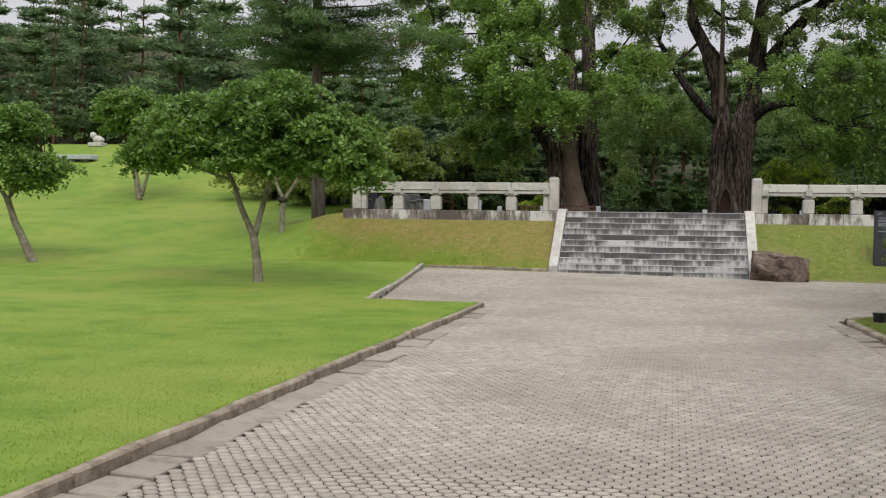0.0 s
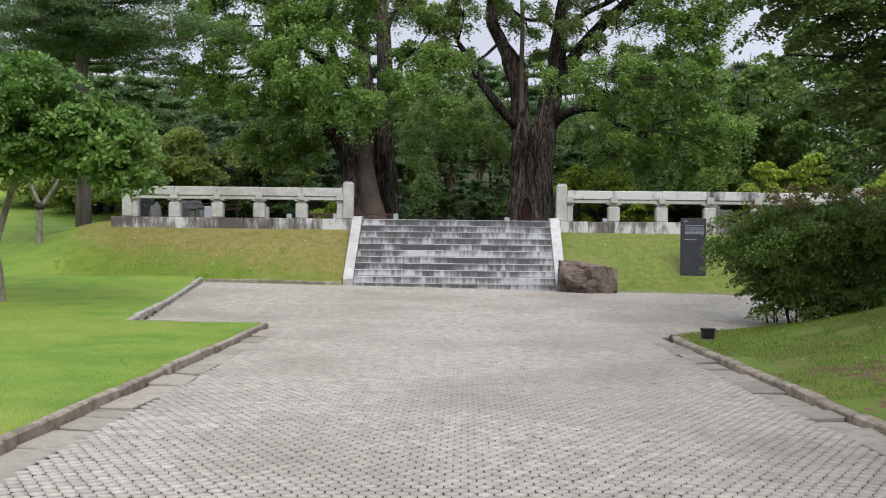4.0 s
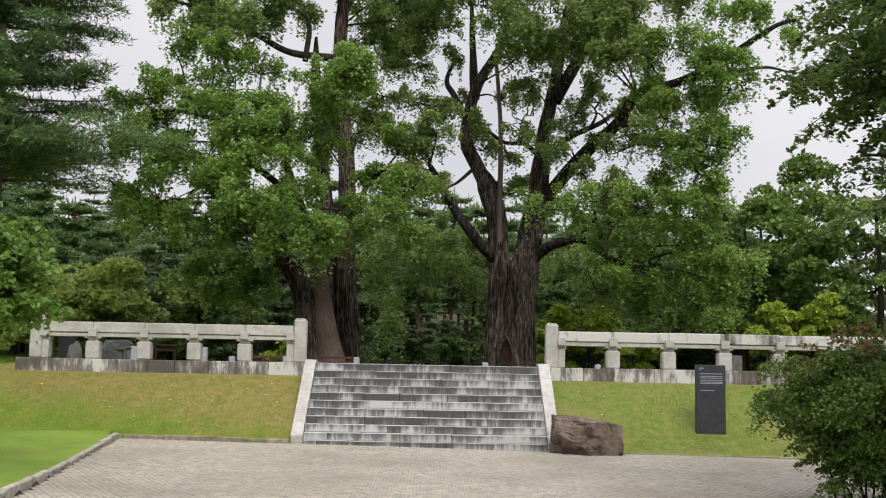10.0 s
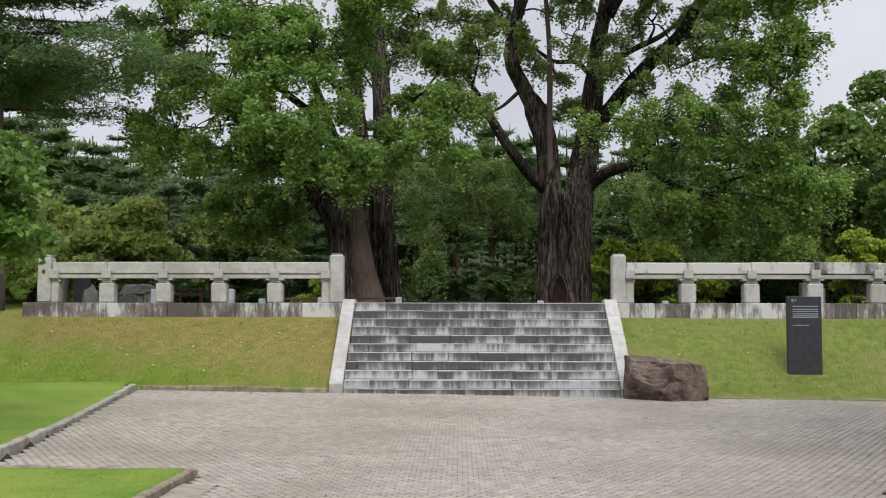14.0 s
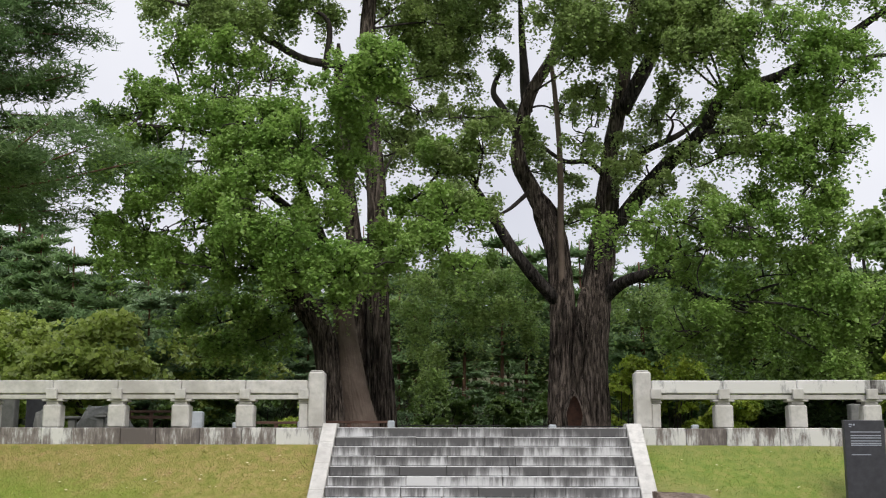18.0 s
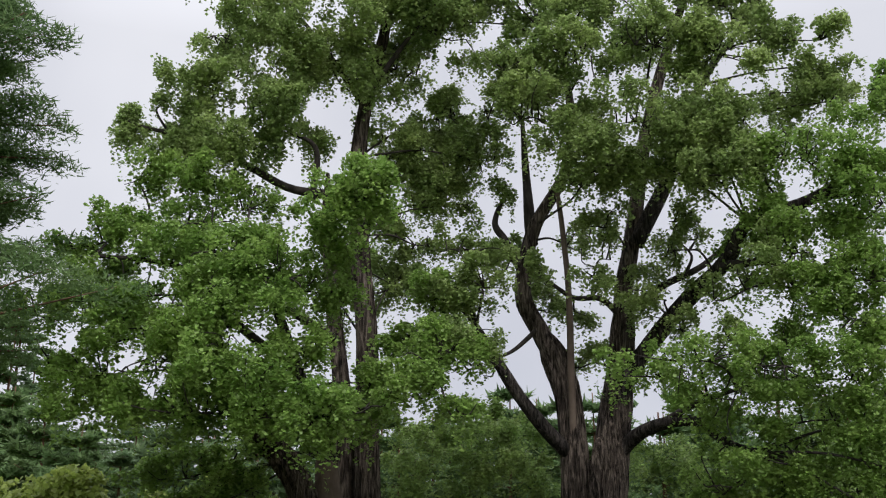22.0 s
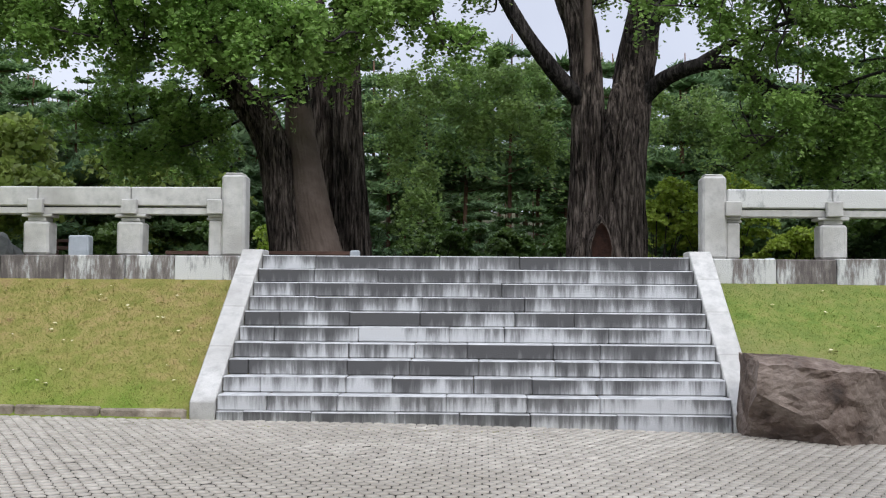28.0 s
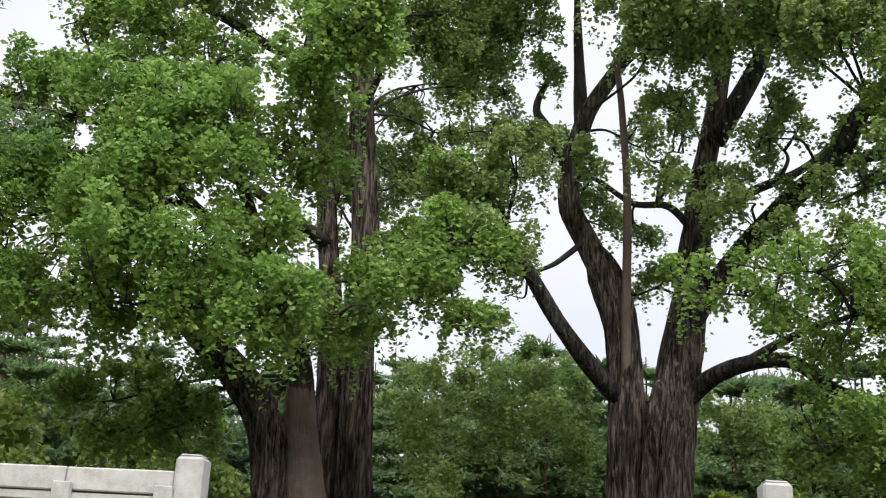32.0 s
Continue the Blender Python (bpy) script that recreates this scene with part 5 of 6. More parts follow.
lawn_tree((-19.9, 31.2), [
    ([(0, 0, -0.1), (-0.35, 0, 0.6), (-0.7, 0, 1.3), (-0.95, 0, 2.0)], 0.14, 0.09),
    ([(-0.95, 0, 1.9), (-1.5, 0, 2.8), (-1.6, 0, 3.8)], 0.07, 0.03), ([(-0.9, 0, 1.9), (-0.3, 0, 2.6), (0.3, 0, 3.0)], 0.06, 0.03),
], [(-1.6, 0, 3.5, 1.7, 1.4, 1.2), (0, 0, 2.7, 1.2, 1.1, 0.7), (-0.6, 0, 4.0, 0.9, 0.9, 0.7)], 230, 43, "broad-leaved tree with a leaning trunk on the lawn")
lawn_tree((-26.3, 50.5), [
    ([(0, 0, -0.1), (-0.2, 0, 1.2), (-0.4, 0, 2.4), (-0.5, 0, 3.6)], 0.16, 0.06), ([(0.1, 0, 0.2), (0.5, 0, 1.6), (0.7, 0, 3.0)], 0.1, 0.05),
], [(-0.4, 0, 4.2, 2.0, 1.6, 1.2), (0.8, 0, 3.4, 1.3, 1.2, 0.9)], 170, 44, "young two-stemmed tree with pale trunk on the hill lawn", 0.2)


def pine_pads(rng2, height, low, reach, whorls, needles, tufts=4, arms=5, fluff=0.05, broad=1.0):
    """Branches in whorls, each with flat, dense tufts of needles along its outer part."""
    out, tips = [], []
    for i in range(whorls):
        u = i / whorls
        for _ in range(arms if u < 0.75 else 4):
            z = low + (height - low) * (u ** 1.3 + rng2.normal() * 0.012)
            r = reach * (1 - u) ** 0.65 * rng2.uniform(0.55, 1.05) + 0.25
            w = rng2.uniform(0, 2 * math.pi)
            d = np.array((math.cos(w), math.sin(w), 0.0))
            tip = d * r + np.array((0, 0, z + 0.1 * r))
            tips.append((np.array((0, 0, z - 0.1 * r)), tip))
            for k in range(tufts):
                f = 0.16 + 0.84 * (k + rng2.uniform(0.2, 0.9)) / tufts
                s = ((0.1 + 0.11 * math.sin(f * 2.6)) * r + 0.16) * broad
                c = d * r * f + np.array((0, 0, z - 0.1 * r + 0.2 * r * f * f)) + rng2.normal(size=3) * np.array((0.12, 0.12, 0.05)) * r * 0.6
                a, b = rng2.uniform(0, 2 * math.pi, needles), np.sqrt(rng2.uniform(0, 1, needles)) * s * rng2.uniform(0.75, 1.05, needles)
                q = np.stack([b * np.cos(a), b * np.sin(a), 0 * a], -1)
                q[:, 2] = 0.1 - 0.2 * (q[:, 0] ** 2 + q[:, 1] ** 2) / s + rng2.normal(size=needles) * fluff
                out.append(c + q)
    return np.concatenate(out), tips


def needle_mesh(name, places, size, mat, rng2, wide=0.15):
    """Thin upward-fanning needle tufts, a sliver a place."""
    n = len(places)
    d = rng2.normal(size=(n, 3))
    d[:, 2] = np.abs(d[:, 2]) * 0.45
    d /= np.linalg.norm(d, axis=1, keepdims=True)
    w = np.cross(d, np.array((0, 0, 1.0)) + rng2.normal(size=(n, 3)) * 0.45)
    w /= np.linalg.norm(w, axis=1, keepdims=True) + 1e-9
    s = size * rng2.uniform(0.6, 1.3, size=(n, 1))
    v = np.empty((n, 3, 3))
    v[:, 0], v[:, 1], v[:, 2] = places - w * s * wide * 1.1, places + w * s * wide * 1.1, places + d * s
    return fast_mesh(name, v.reshape(-1, 3), 3, mat)


def pine(at, z0, height, low, reach, pads, needles, size, seed, label, mat, group, trunk_r=0.2, name="pine_tree", bark=None, tufts=4, arms=5, wide=0.15, fluff=0.05, broad=1.0):
    """A pine built round its base at the origin, then set in place."""
    rng2 = np.random.default_rng(seed)
    base = thing(name, (0, 0, 0), label, "tree", group)
    v, f = [], []
    lean = rng2.normal(size=2) * 0.02 * height
    limb(v, f, [(0, 0, -0.3), (lean[0] * 0.4, lean[1] * 0.4, height * 0.4), (lean[0], lean[1], height * 0.97)], trunk_r, 0.03, 9, 6, 0.1, seed)
    mesh_object("trunk", v, f, bark or BARK_RED, base, "", True)
    p, tips = pine_pads(rng2, height, low, reach, pads, needles, tufts, arms, fluff, broad)
    v, f = [], []
    for root, tip in tips:
        limb(v, f, [tuple(root), tuple(root * 0.45 + tip * 0.55 - np.array((0, 0, 0.06))), tuple(tip)], 0.012 * reach, 0.01, 3, 1, 0, 1)
    tagged(mesh_object("branch_work", v, f, BARK_RED, base, "", True), kind="stuff")
    needle_mesh("crown", p, size, mat, rng2, wide).parent = base
    base.location = (at[0], at[1], z0)
    return base


pine((-13.2, 38.3), 1.35, 19.0, 5.8, 4.2, 20, 330, 0.18, 61, "tall dark pine with tiered level branches by the lawn", NEEDLE, "", 0.26, bark=BARK_OLD, tufts=5, arms=6, wide=0.11, fluff=0.07)


def bush(at, blobs, clumps, leaves, size, seed, label, mat, name="shrub", stems=12, group=""):
    x, y = at
    base = thing(name, (x, y, gz(x, y)), label, "shrub", group)
    rng2 = np.random.default_rng(seed)
    for i in range(stems):
        v, f = [], []
        w = rng2.uniform(0, 2 * math.pi)
        b = blobs[i % len(blobs)]
        tip = (b[0] + 0.6 * b[3] * math.cos(w), b[1] + 0.6 * b[4] * math.sin(w), b[2])
        limb(v, f, [(x * 0.45 + b[0] * 0.55 + 0.25 * math.cos(w), y + 0.3 * math.sin(w), gz(x, y) - 0.12), ((x + 2 * tip[0]) / 3, (y + tip[1]) / 2, (gz(x, y) + tip[2]) / 2), tip], 0.022, 0.008, 5, 3, 0.05, i)
        at_world(mesh_object("stem", v, f, BARK_DARK, None, "", True), base)
    crown("foliage", blobs, clumps, leaves, size, mat, base, seed, 0.26, 0.3, lump=0.34, per=6)
    return base


BUSH = [(4.55, 25.0, 1.1, 1.0, 1.0, 0.85), (5.4, 25.1, 1.3, 1.3, 1.2, 0.85), (6.4, 25.2, 1.25, 1.25, 1.2, 0.9), (7.1, 25.4, 1.2, 0.85, 1.0, 0.85), (5.1, 24.8, 0.45, 0.7, 0.8, 0.4), (6.3, 24.9, 0.5, 0.9, 0.8, 0.4), (4.8, 24.7, 0.15, 0.5, 0.6, 0.35), (5.5, 24.5, 0.1, 0.7, 0.6, 0.35), (6.3, 24.6, 0.2, 0.7, 0.6, 0.4), (7.0, 24.8, 0.35, 0.6, 0.6, 0.4)]
round_bush = bush((5.4, 25.1), BUSH, 2900, 52, 0.052, 71, "dense rounded dark green shrub with reddish shoots at the lawn edge", LEAF_SHRUB, stems=26)
crown("young_growth", [(4.7, 24.9, 1.95, 0.8, 0.8, 0.15), (5.6, 25.0, 2.2, 1.2, 1.0, 0.14), (6.5, 25.1, 2.12, 1.1, 1.0, 0.15), (4.1, 24.7, 1.6, 0.5, 0.5, 0.3)], 120, 16, 0.05, LEAF_RED, round_bush, 72, 0.16, -0.4, lump=0.2, per=2, label="reddish young shoots")

overhang = thing("conifer_tree", (10.2, 22.5, gz(10.2, 22.5)), "dark feathery tree overhanging the lawn and the path", "tree")
OV = [([(10.2, 22.5, 0.4), (10.1, 22.5, 3), (10.0, 22.6, 6), (9.9, 22.6, 10)], 0.24, 0.06, 10), ([(10.1, 22.5, 3.6), (7.4, 22.8, 4.4), (4.4, 23.1, 4.6)], 0.08, 0.02, 7),
      ([(10.0, 22.5, 4.6), (7.0, 22.8, 5.6), (3.9, 23.1, 5.9)], 0.08, 0.02, 7), ([(10.0, 22.5, 5.8), (7.0, 22.8, 7.0), (4.2, 23, 7.8)], 0.07, 0.02, 7)]
wood("trunk", OV[:1], BARK_RED, overhang)
wood("bough", OV[1:], BARK_DARK, overhang)


def layered_sprays(parent, n, leaves, size, mat, seed):
    """Flat drooping sprays in tiers that reach out from the trunk over the path, each with its own thin dark twig."""
    rng2 = np.random.default_rng(seed)
    places, v, f = [], [], []
    for i in range(n):
        z = rng2.uniform(2.5, 9.6)
        reach = np.interp(z, [2.4, 3.0, 3.6, 4.2, 4.8, 5.4, 6.2, 8.0, 10.0], [6.0, 5.4, 5.1, 5.0, 4.6, 3.8, 3.6, 4.6, 6.4])
        x = reach + 0.45 + (10.6 - reach) * rng2.uniform(0, 1) ** 1.35
        y = 22.8 + rng2.normal() * 1.0
        way = np.array((x - 10.1, (y - 22.5) * 1.2, 0.0))
        way /= np.linalg.norm(way) + 1e-9
        side = np.array((-way[1], way[0], 0.0))
        long, wide = rng2.uniform(0.55, 1.0), rng2.uniform(0.28, 0.5)
        lean, tip = rng2.normal() * 0.22 - 0.18, rng2.normal() * 0.35
        u, w = rng2.uniform(-1, 1, leaves), rng2.normal(size=leaves) * 0.5
        w *= 1.05 - np.abs(u) ** 1.5
        c = np.array((x, y, z))
        q = c + way * (u * long)[:, None] + side * (w * wide)[:, None]
        q[:, 2] += lean * u - 0.14 * u * u + tip * w * wide + rng2.normal(size=leaves) * 0.05
        places.append(q)
        a, b = c - way * long * 1.1 + np.array((0, 0, 0.08)), c + way * long * 0.7 + np.array((0, 0, 0.7 * lean * long - 0.06))
        limb(v, f, [tuple(a), tuple(c), tuple(b)], 0.016, 0.004, 4, 3, 0, i)
    at_world(leaf_mesh("crown", np.concatenate(places), size, mat, None, rng2, 0.5, 1.9), parent)
    tagged(at_world(mesh_object("twig_work", v, f, BARK_DARK, None, "", True), parent), kind="stuff")


layered_sprays(overhang, 560, 220, 0.066, LEAF_DARK, 75)

# ---- woods behind ----
rngw = random.Random(11)
FOREST = [pine((0, 0), 0, 10.5 + 1.2 * i, 0.9 + 0.5 * i, 3.0 + 0.25 * i, 9, 28, 0.47, 80 + i, "dark pine of the wood behind the terrace", NEEDLE if i % 2 else NEEDLE_BLUE, "pines of the wood", 0.17, tufts=3, wide=0.2, broad=1.6) for i in range(4)]
FOREST += [pine((0, 0), 0, 12.5 + i, 5.4, 2.8, 7, 20, 0.62, 88 + i, "slender pine with a bare trunk behind the terrace", NEEDLE, "pines of the wood", 0.15, tufts=3, broad=1.4) for i in range(2)]
FOREST += [pine((0, 0), 0, 7.0, 0.3, 2.7, 10, 34, 0.38, 93 + i, "dense tiered pine with level branch pads behind the terrace", NEEDLE_BLUE if i else NEEDLE, "tiered pines", 0.13, tufts=4, arms=7, wide=0.2, fluff=0.05, broad=1.45) for i in range(2)]
HEIGHTS = [10.5, 11.7, 12.9, 14.1, 12.5, 13.5, 7.0, 7.0]
TIERED = [(4.2, 52, 6.3), (6.4, 54, 6.6), (9, 53, 6), (2.2, 57, 3.3), (0.4, 58, 2.9), (-1.4, 57, 2.9), (-3, 59, 3.1), (-5.5, 57, 4), (-0.6, 53.5, 2.0), (-7.5, 54, 5), (-9.8, 51.5, 4.3), (-12.3, 51, 5.0), (-14.5, 53, 5.4), (-11, 55, 6.0), (-16.5, 55.5, 6.0), (-8.8, 57.5, 7), (-19, 58, 6.4), (-22.5, 61, 6.8), (7.5, 59, 8), (11.5, 57, 8), (3.5, 60.5, 7), (-13.5, 59, 7.2), (13.8, 52, 6.5)]
BARE = [(-4.7, 61), (-3.4, 63.5), (-2.0, 62), (-0.4, 60.5), (0.7, 63), (1.9, 61.5), (-6.3, 62.5), (3.4, 64.5)]
placed = [(x, y) for x, y, _ in TIERED] + BARE
used = set()


def plant(k, x, y, tall):
    o = copy_thing(FOREST[k], Matrix()) if k in used else FOREST[k]
    used.add(k)
    s = max(0.35, tall / HEIGHTS[k])
    w = max(s, 0.75) if k < 6 else s
    o.matrix_basis = pose(x, y, gz(x, y) - 0.1, 0, 0, rngw.uniform(0, 360)) @ Matrix.Diagonal((w, w, s, 1))


for i, (x, y, tall) in enumerate(TIERED):
    plant(6 + i % 2, x, y, tall)
for i, (x, y) in enumerate(BARE):
    plant(4 + i % 2, x, y, rngw.uniform(8, 9.5))
while len(placed) < 176:
    x, y = rngw.uniform(-7, 5) if len(placed) > 162 else rngw.uniform(-88, 20), rngw.uniform(58, 100)
    if x < -14 and y < 70 + 0.12 * (-14 - x) or any((x - a) ** 2 + (y - b) ** 2 < (3 if -7 < x < 5 else 9) for a, b in placed) or -7 < x < 5 and y < 64:
        continue
    placed.append((x, y))
    top = 1.4 + (0.232 if -9 < x < 14 else 0.212) * (y - 20) * rngw.uniform(0.82, 1.02) if x > -33 else 1.5 + 0.245 * y * rngw.uniform(0.85, 1.03)
    if -7 < x < 5:
        top = 1.4 + 0.188 * (y - 22) * rngw.uniform(0.9, 1.12)
    plant(rngw.randrange(4, 6) if -7 < x < 5 else rngw.randrange(4), x, y, max(3.5, top - gz(x, y)))


def broadleaf(at, blobs, clumps, leaves, size, seed, label, mat, group=""):
    x, y = at
    base = thing("broadleaf_tree", (x, y, gz(x, y)), label, "tree", group)
    zt = max(b[2] for b in blobs)
    wood("trunk", [([(x, y, gz(x, y) - 0.2), (x + 0.1, y, (gz(x, y) + zt) / 2), (x, y, zt)], 0.16, 0.04, 8)], BARK_DARK, base)
    crown("crown", blobs, clumps, leaves, size, mat, base, seed, 0.6, 0.3, [(x, y, gz(x, y) + 0.5 * (zt - gz(x, y)))], twig=60)


WOOD_MID = [(-20, 52, 2.2, 2.2), (-16.5, 49, 2.0, 2.0), (-13.2, 47, 1.9, 1.8), (-10.5, 52, 2.4, 2.2), (9.6, 47.5, 4.0, 2.3), (10.5, 50, 5.0, 2.6), (13.5, 45, 4.8, 2.8), (17, 46, 5.6, 3.4), (20, 42, 5.6, 3.2), (12, 53, 5.8, 3.2), (14.5, 41, 3.0, 1.8), (23, 50, 7.5, 4)]
for i, (x, y, z, r) in enumerate(WOOD_MID):
    broadleaf((x, y), [(x, y, gz(x, y) + z * 0.8, r, r, r * 0.75), (x + r * 0.5, y - 0.4, gz(x, y) + z * 1.25, r * 0.65, r * 0.65, r * 0.5), (x - r * 0.5, y, gz(x, y) + z * 0.45, r * 0.8, r * 0.8, r * 0.5)], 260, 44, 0.18, 90 + i, "leafy broad-leaved tree at the edge of the wood", LEAF_OLIVE if x < -9 else LEAF_EDGE, "edge trees")
# Trees added out of view, only to shade the near path and shrub lawn.
for i, (x, y) in enumerate(((8.6, 12.0), (8.0, 4.5), (6.5, -3.5))):
    g = gz(x, y)
    broadleaf((x, y), [(x - 1.5, y, g + 8.0, 4.2, 3.8, 1.6), (x, y - 0.6, g + 10.0, 3.2, 3.0, 1.5), (x + 1.4, y + 0.7, g + 8.6, 3.0, 3.0, 1.4)], 420, 30, 0.36, 170 + i, "unseen broad-leaved tree added to shade the path and the shrub lawn", LEAF_WOOD, "path trees")
for i, (x, y, z, r) in enumerate([(3.0, 49.5, 2.0, 1.15), (4.5, 49.2, 1.9, 1.3), (9.2, 43, 1.7, 0.9), (10.6, 43, 1.9, 1.0), (-6.3, 48, 1.0, 1.0), (11.6, 37.5, 1.5, 0.9), (6.2, 48.5, 1.0, 0.9)]):
    bush((x, y), [(x, y, gz(x, y) + z * 0.6, r, r * 0.8, z * 0.6), (x + r * 0.4, y, gz(x, y) + z, r * 0.6, r * 0.6, z * 0.4)], 170, 36, 0.11, 110 + i, "bright yellow-green shrub behind the balustrade", LEAF_LIME, group="lime shrubs")
for i, (x, y, z, r) in enumerate([(-2.6, 50, 1.1, 1.3), (-1.0, 51.5, 0.9, 1.2), (-8.2, 50, 1.2, 1.4), (0.8, 53, 1.2, 1.3), (-5.0, 60, 2.2, 2.0), (2.6, 63, 2.5, 2.2), (-1.4, 66, 2.6, 2.4), (-6.2, 67, 2.8, 2.4), (4.0, 68, 2.8, 2.4), (1.4, 69, 2.8, 2.4), (-3.8, 70, 2.8, 2.4), (7.5, 52, 1.3, 1.4), (-3.5, 55, 1.6, 1.5), (-11.5, 49.5, 1.0, 1.3)]):
    bush((x, y), [(x, y, gz(x, y) + z * 0.6, r, r * 0.8, z * 0.6), (x + r * 0.4, y, gz(x, y) + z, r * 0.6, r * 0.6, z * 0.4)], 90, 45, 0.15, 130 + i, "dark green undergrowth shrub below the pines", LEAF_WOOD, group="undergrowth shrubs")

ridge_shrub = bush((-40, 76), [(-40, 76, gz(-40, 76) + 0.9, 2.2, 1.4, 1.1), (-38.6, 76, gz(-40, 76) + 1.5, 1.4, 1.2, 0.8)], 70, 36, 0.34, 160, "dark shrub under the pines on the hill", LEAF_WOOD, group="hill shrubs", stems=4)
for i in range(13):
    x = -64 + 4.2 * i + rngw.uniform(-1, 1)
    y = 75.5 + 0.1 * max(0, -14 - x) * 0.3 + rngw.uniform(-1.5, 2.5)
    copy_thing(ridge_shrub, pose(x, y, gz(x, y), 0, 0, rngw.uniform(0, 360)))

# ---- kerbs, gutters, pavers, grass ----
rk = random.Random(8)


def kerb_run(name, pts, width, up, label, length=1.0, outward=1, mat=CURB, cap=0.11):
    """Kerb stones along a line of (x, y); top is up above the paving."""
    base = tagged(new(name), label, "kerb", kind="structure")
    base.location = (*pts[0], float(paved_level(*pts[0])))
    for (ax, ay), (bx, by) in zip(pts, pts[1:]):
        d = math.hypot(bx - ax, by - ay)
        n = max(1, round(d / length))
        ang = math.atan2(by - ay, bx - ax)
        for i in range(n):
            l = d / n
            cx, cy = ax + (bx - ax) * (i + 0.5) / n, ay + (by - ay) * (i + 0.5) / n
            off = outward * (width + 0.06)
            rise = float(ground_level(cx - math.sin(ang) * off, cy + math.cos(ang) * off)) - float(paved_level(cx, cy))
            bm = bmesh.new()
            block(bm, -l / 2 + 0.006, l / 2 - 0.006, 0 if outward > 0 else -width, width if outward > 0 else 0, -0.2, max(up, min(rise, cap) + 0.012) + rk.uniform(-0.012, 0.012), 0.018, 0.008, rk)
            o = part("kerb_stone", bm, mat)
            at_world(o, base)
            ends = [float(paved_level(cx + k * 0.5 * l * math.cos(ang), cy + k * 0.5 * l * math.sin(ang))) for k in (-1, 1)]
            o.matrix_basis = pose(cx, cy, sum(ends) / 2, rk.uniform(-1.5, 1.5), -math.degrees(math.atan2(ends[1] - ends[0], l)) + rk.uniform(-0.4, 0.4), math.degrees(ang) + rk.uniform(-0.5, 0.5))


kerb_run("kerb_west", [(ROAD_L, -4), (ROAD_L, 23.25)], 0.1, 0.075, "worn brown granite kerb along the lawn", 0.95, 1)
kerb_run("kerb_corner", [(ROAD_L, 23.25), (-7.05, 23.35)], 0.12, 0.08, "low worn kerb at the end of the lawn", 0.9, -1)
kerb_run("kerb_square", [(-7.1, 23.2), (-8.15, 33.05)], 0.12, 0.055, "low worn kerb beside the square", 0.8, 1, CURB_PALE)
kerb_run("kerb_bank_west", [(-8.1, 33.08), (-4.45, 33.1)], 0.1, 0.055, "low kerb at the foot of the grass bank", 1.0, 1, CURB, 0.075)
kerb_run("kerb_bank_east", [(1.6, 33.1), (16, 33.1)], 0.1, 0.035, "low kerb at the foot of the grass bank", 1.0, 1, CURB, 0.03)
kerb_run("kerb_east", [(float(road_right(-4)), -4), (float(road_right(11)), 11), (float(road_right(16)), 16), (2.2, 21.4)], 0.14, 0.075, "worn brown kerb along the shrub lawn", 0.95, -1, CURB, 0.06)
kerb_run("kerb_nose", [(2.2, 21.4), (2.28, 22.0), (2.6, 22.5), (3.1, 23.05)], 0.13, 0.07, "worn kerb round the tip of the shrub lawn", 0.36, -1, CURB, 0.06)


def gutter(name, x_of, side, end):
    base = tagged(new(name), "uneven row of worn flat gutter slabs", "gutter", kind="structure")
    base.location = (x_of(10), 10, -0.3)
    y = -3.5
    while y < end:
        l = min(rk.uniform(0.42, 0.95), end + 0.26 - y)
        x = x_of(y + l / 2)
        w = 0.38 + rk.uniform(-0.05, 0.04)
        bm = bmesh.new()
        block(bm, 0.01 if side > 0 else -w, w if side > 0 else -0.01, 0.008, l - rk.choice((0.01, 0.012, 0.05)), -0.1, 0.012, 0.01, 0.008, rk)
        o = at_world(part("gutter_slab", bm, GUTTER), base)
        o.matrix_basis = pose(x, y, -0.305 + rk.uniform(-0.016, 0.014), rk.uniform(-1.8, 1.8), rk.uniform(-1.8, 1.8) + 2 * side, rk.uniform(-1.5, 1.5))
        y += l


gutter("gutter_west", lambda y: ROAD_L, 1, 22.4)
gutter("gutter_east", lambda y: float(road_right(y)), -1, 21.1)


PX, PY = 0.112, 0.1


def paver_shape(px, py):
    """Outline of a paver: hexagonal, its corners nipped so that dark holes stay between neighbours."""
    g = 0.003
    a, b = px / 2 - g, py / 2 - g
    t = 0.017
    return [(-a, -b * 0.32), (-t, -b * 1.12), (t, -b * 1.12), (a, -b * 0.32), (a * 0.97, b * 0.1), (t * 1.2, b * 0.92), (-t * 1.2, b * 0.92), (-a * 0.97, b * 0.1)]


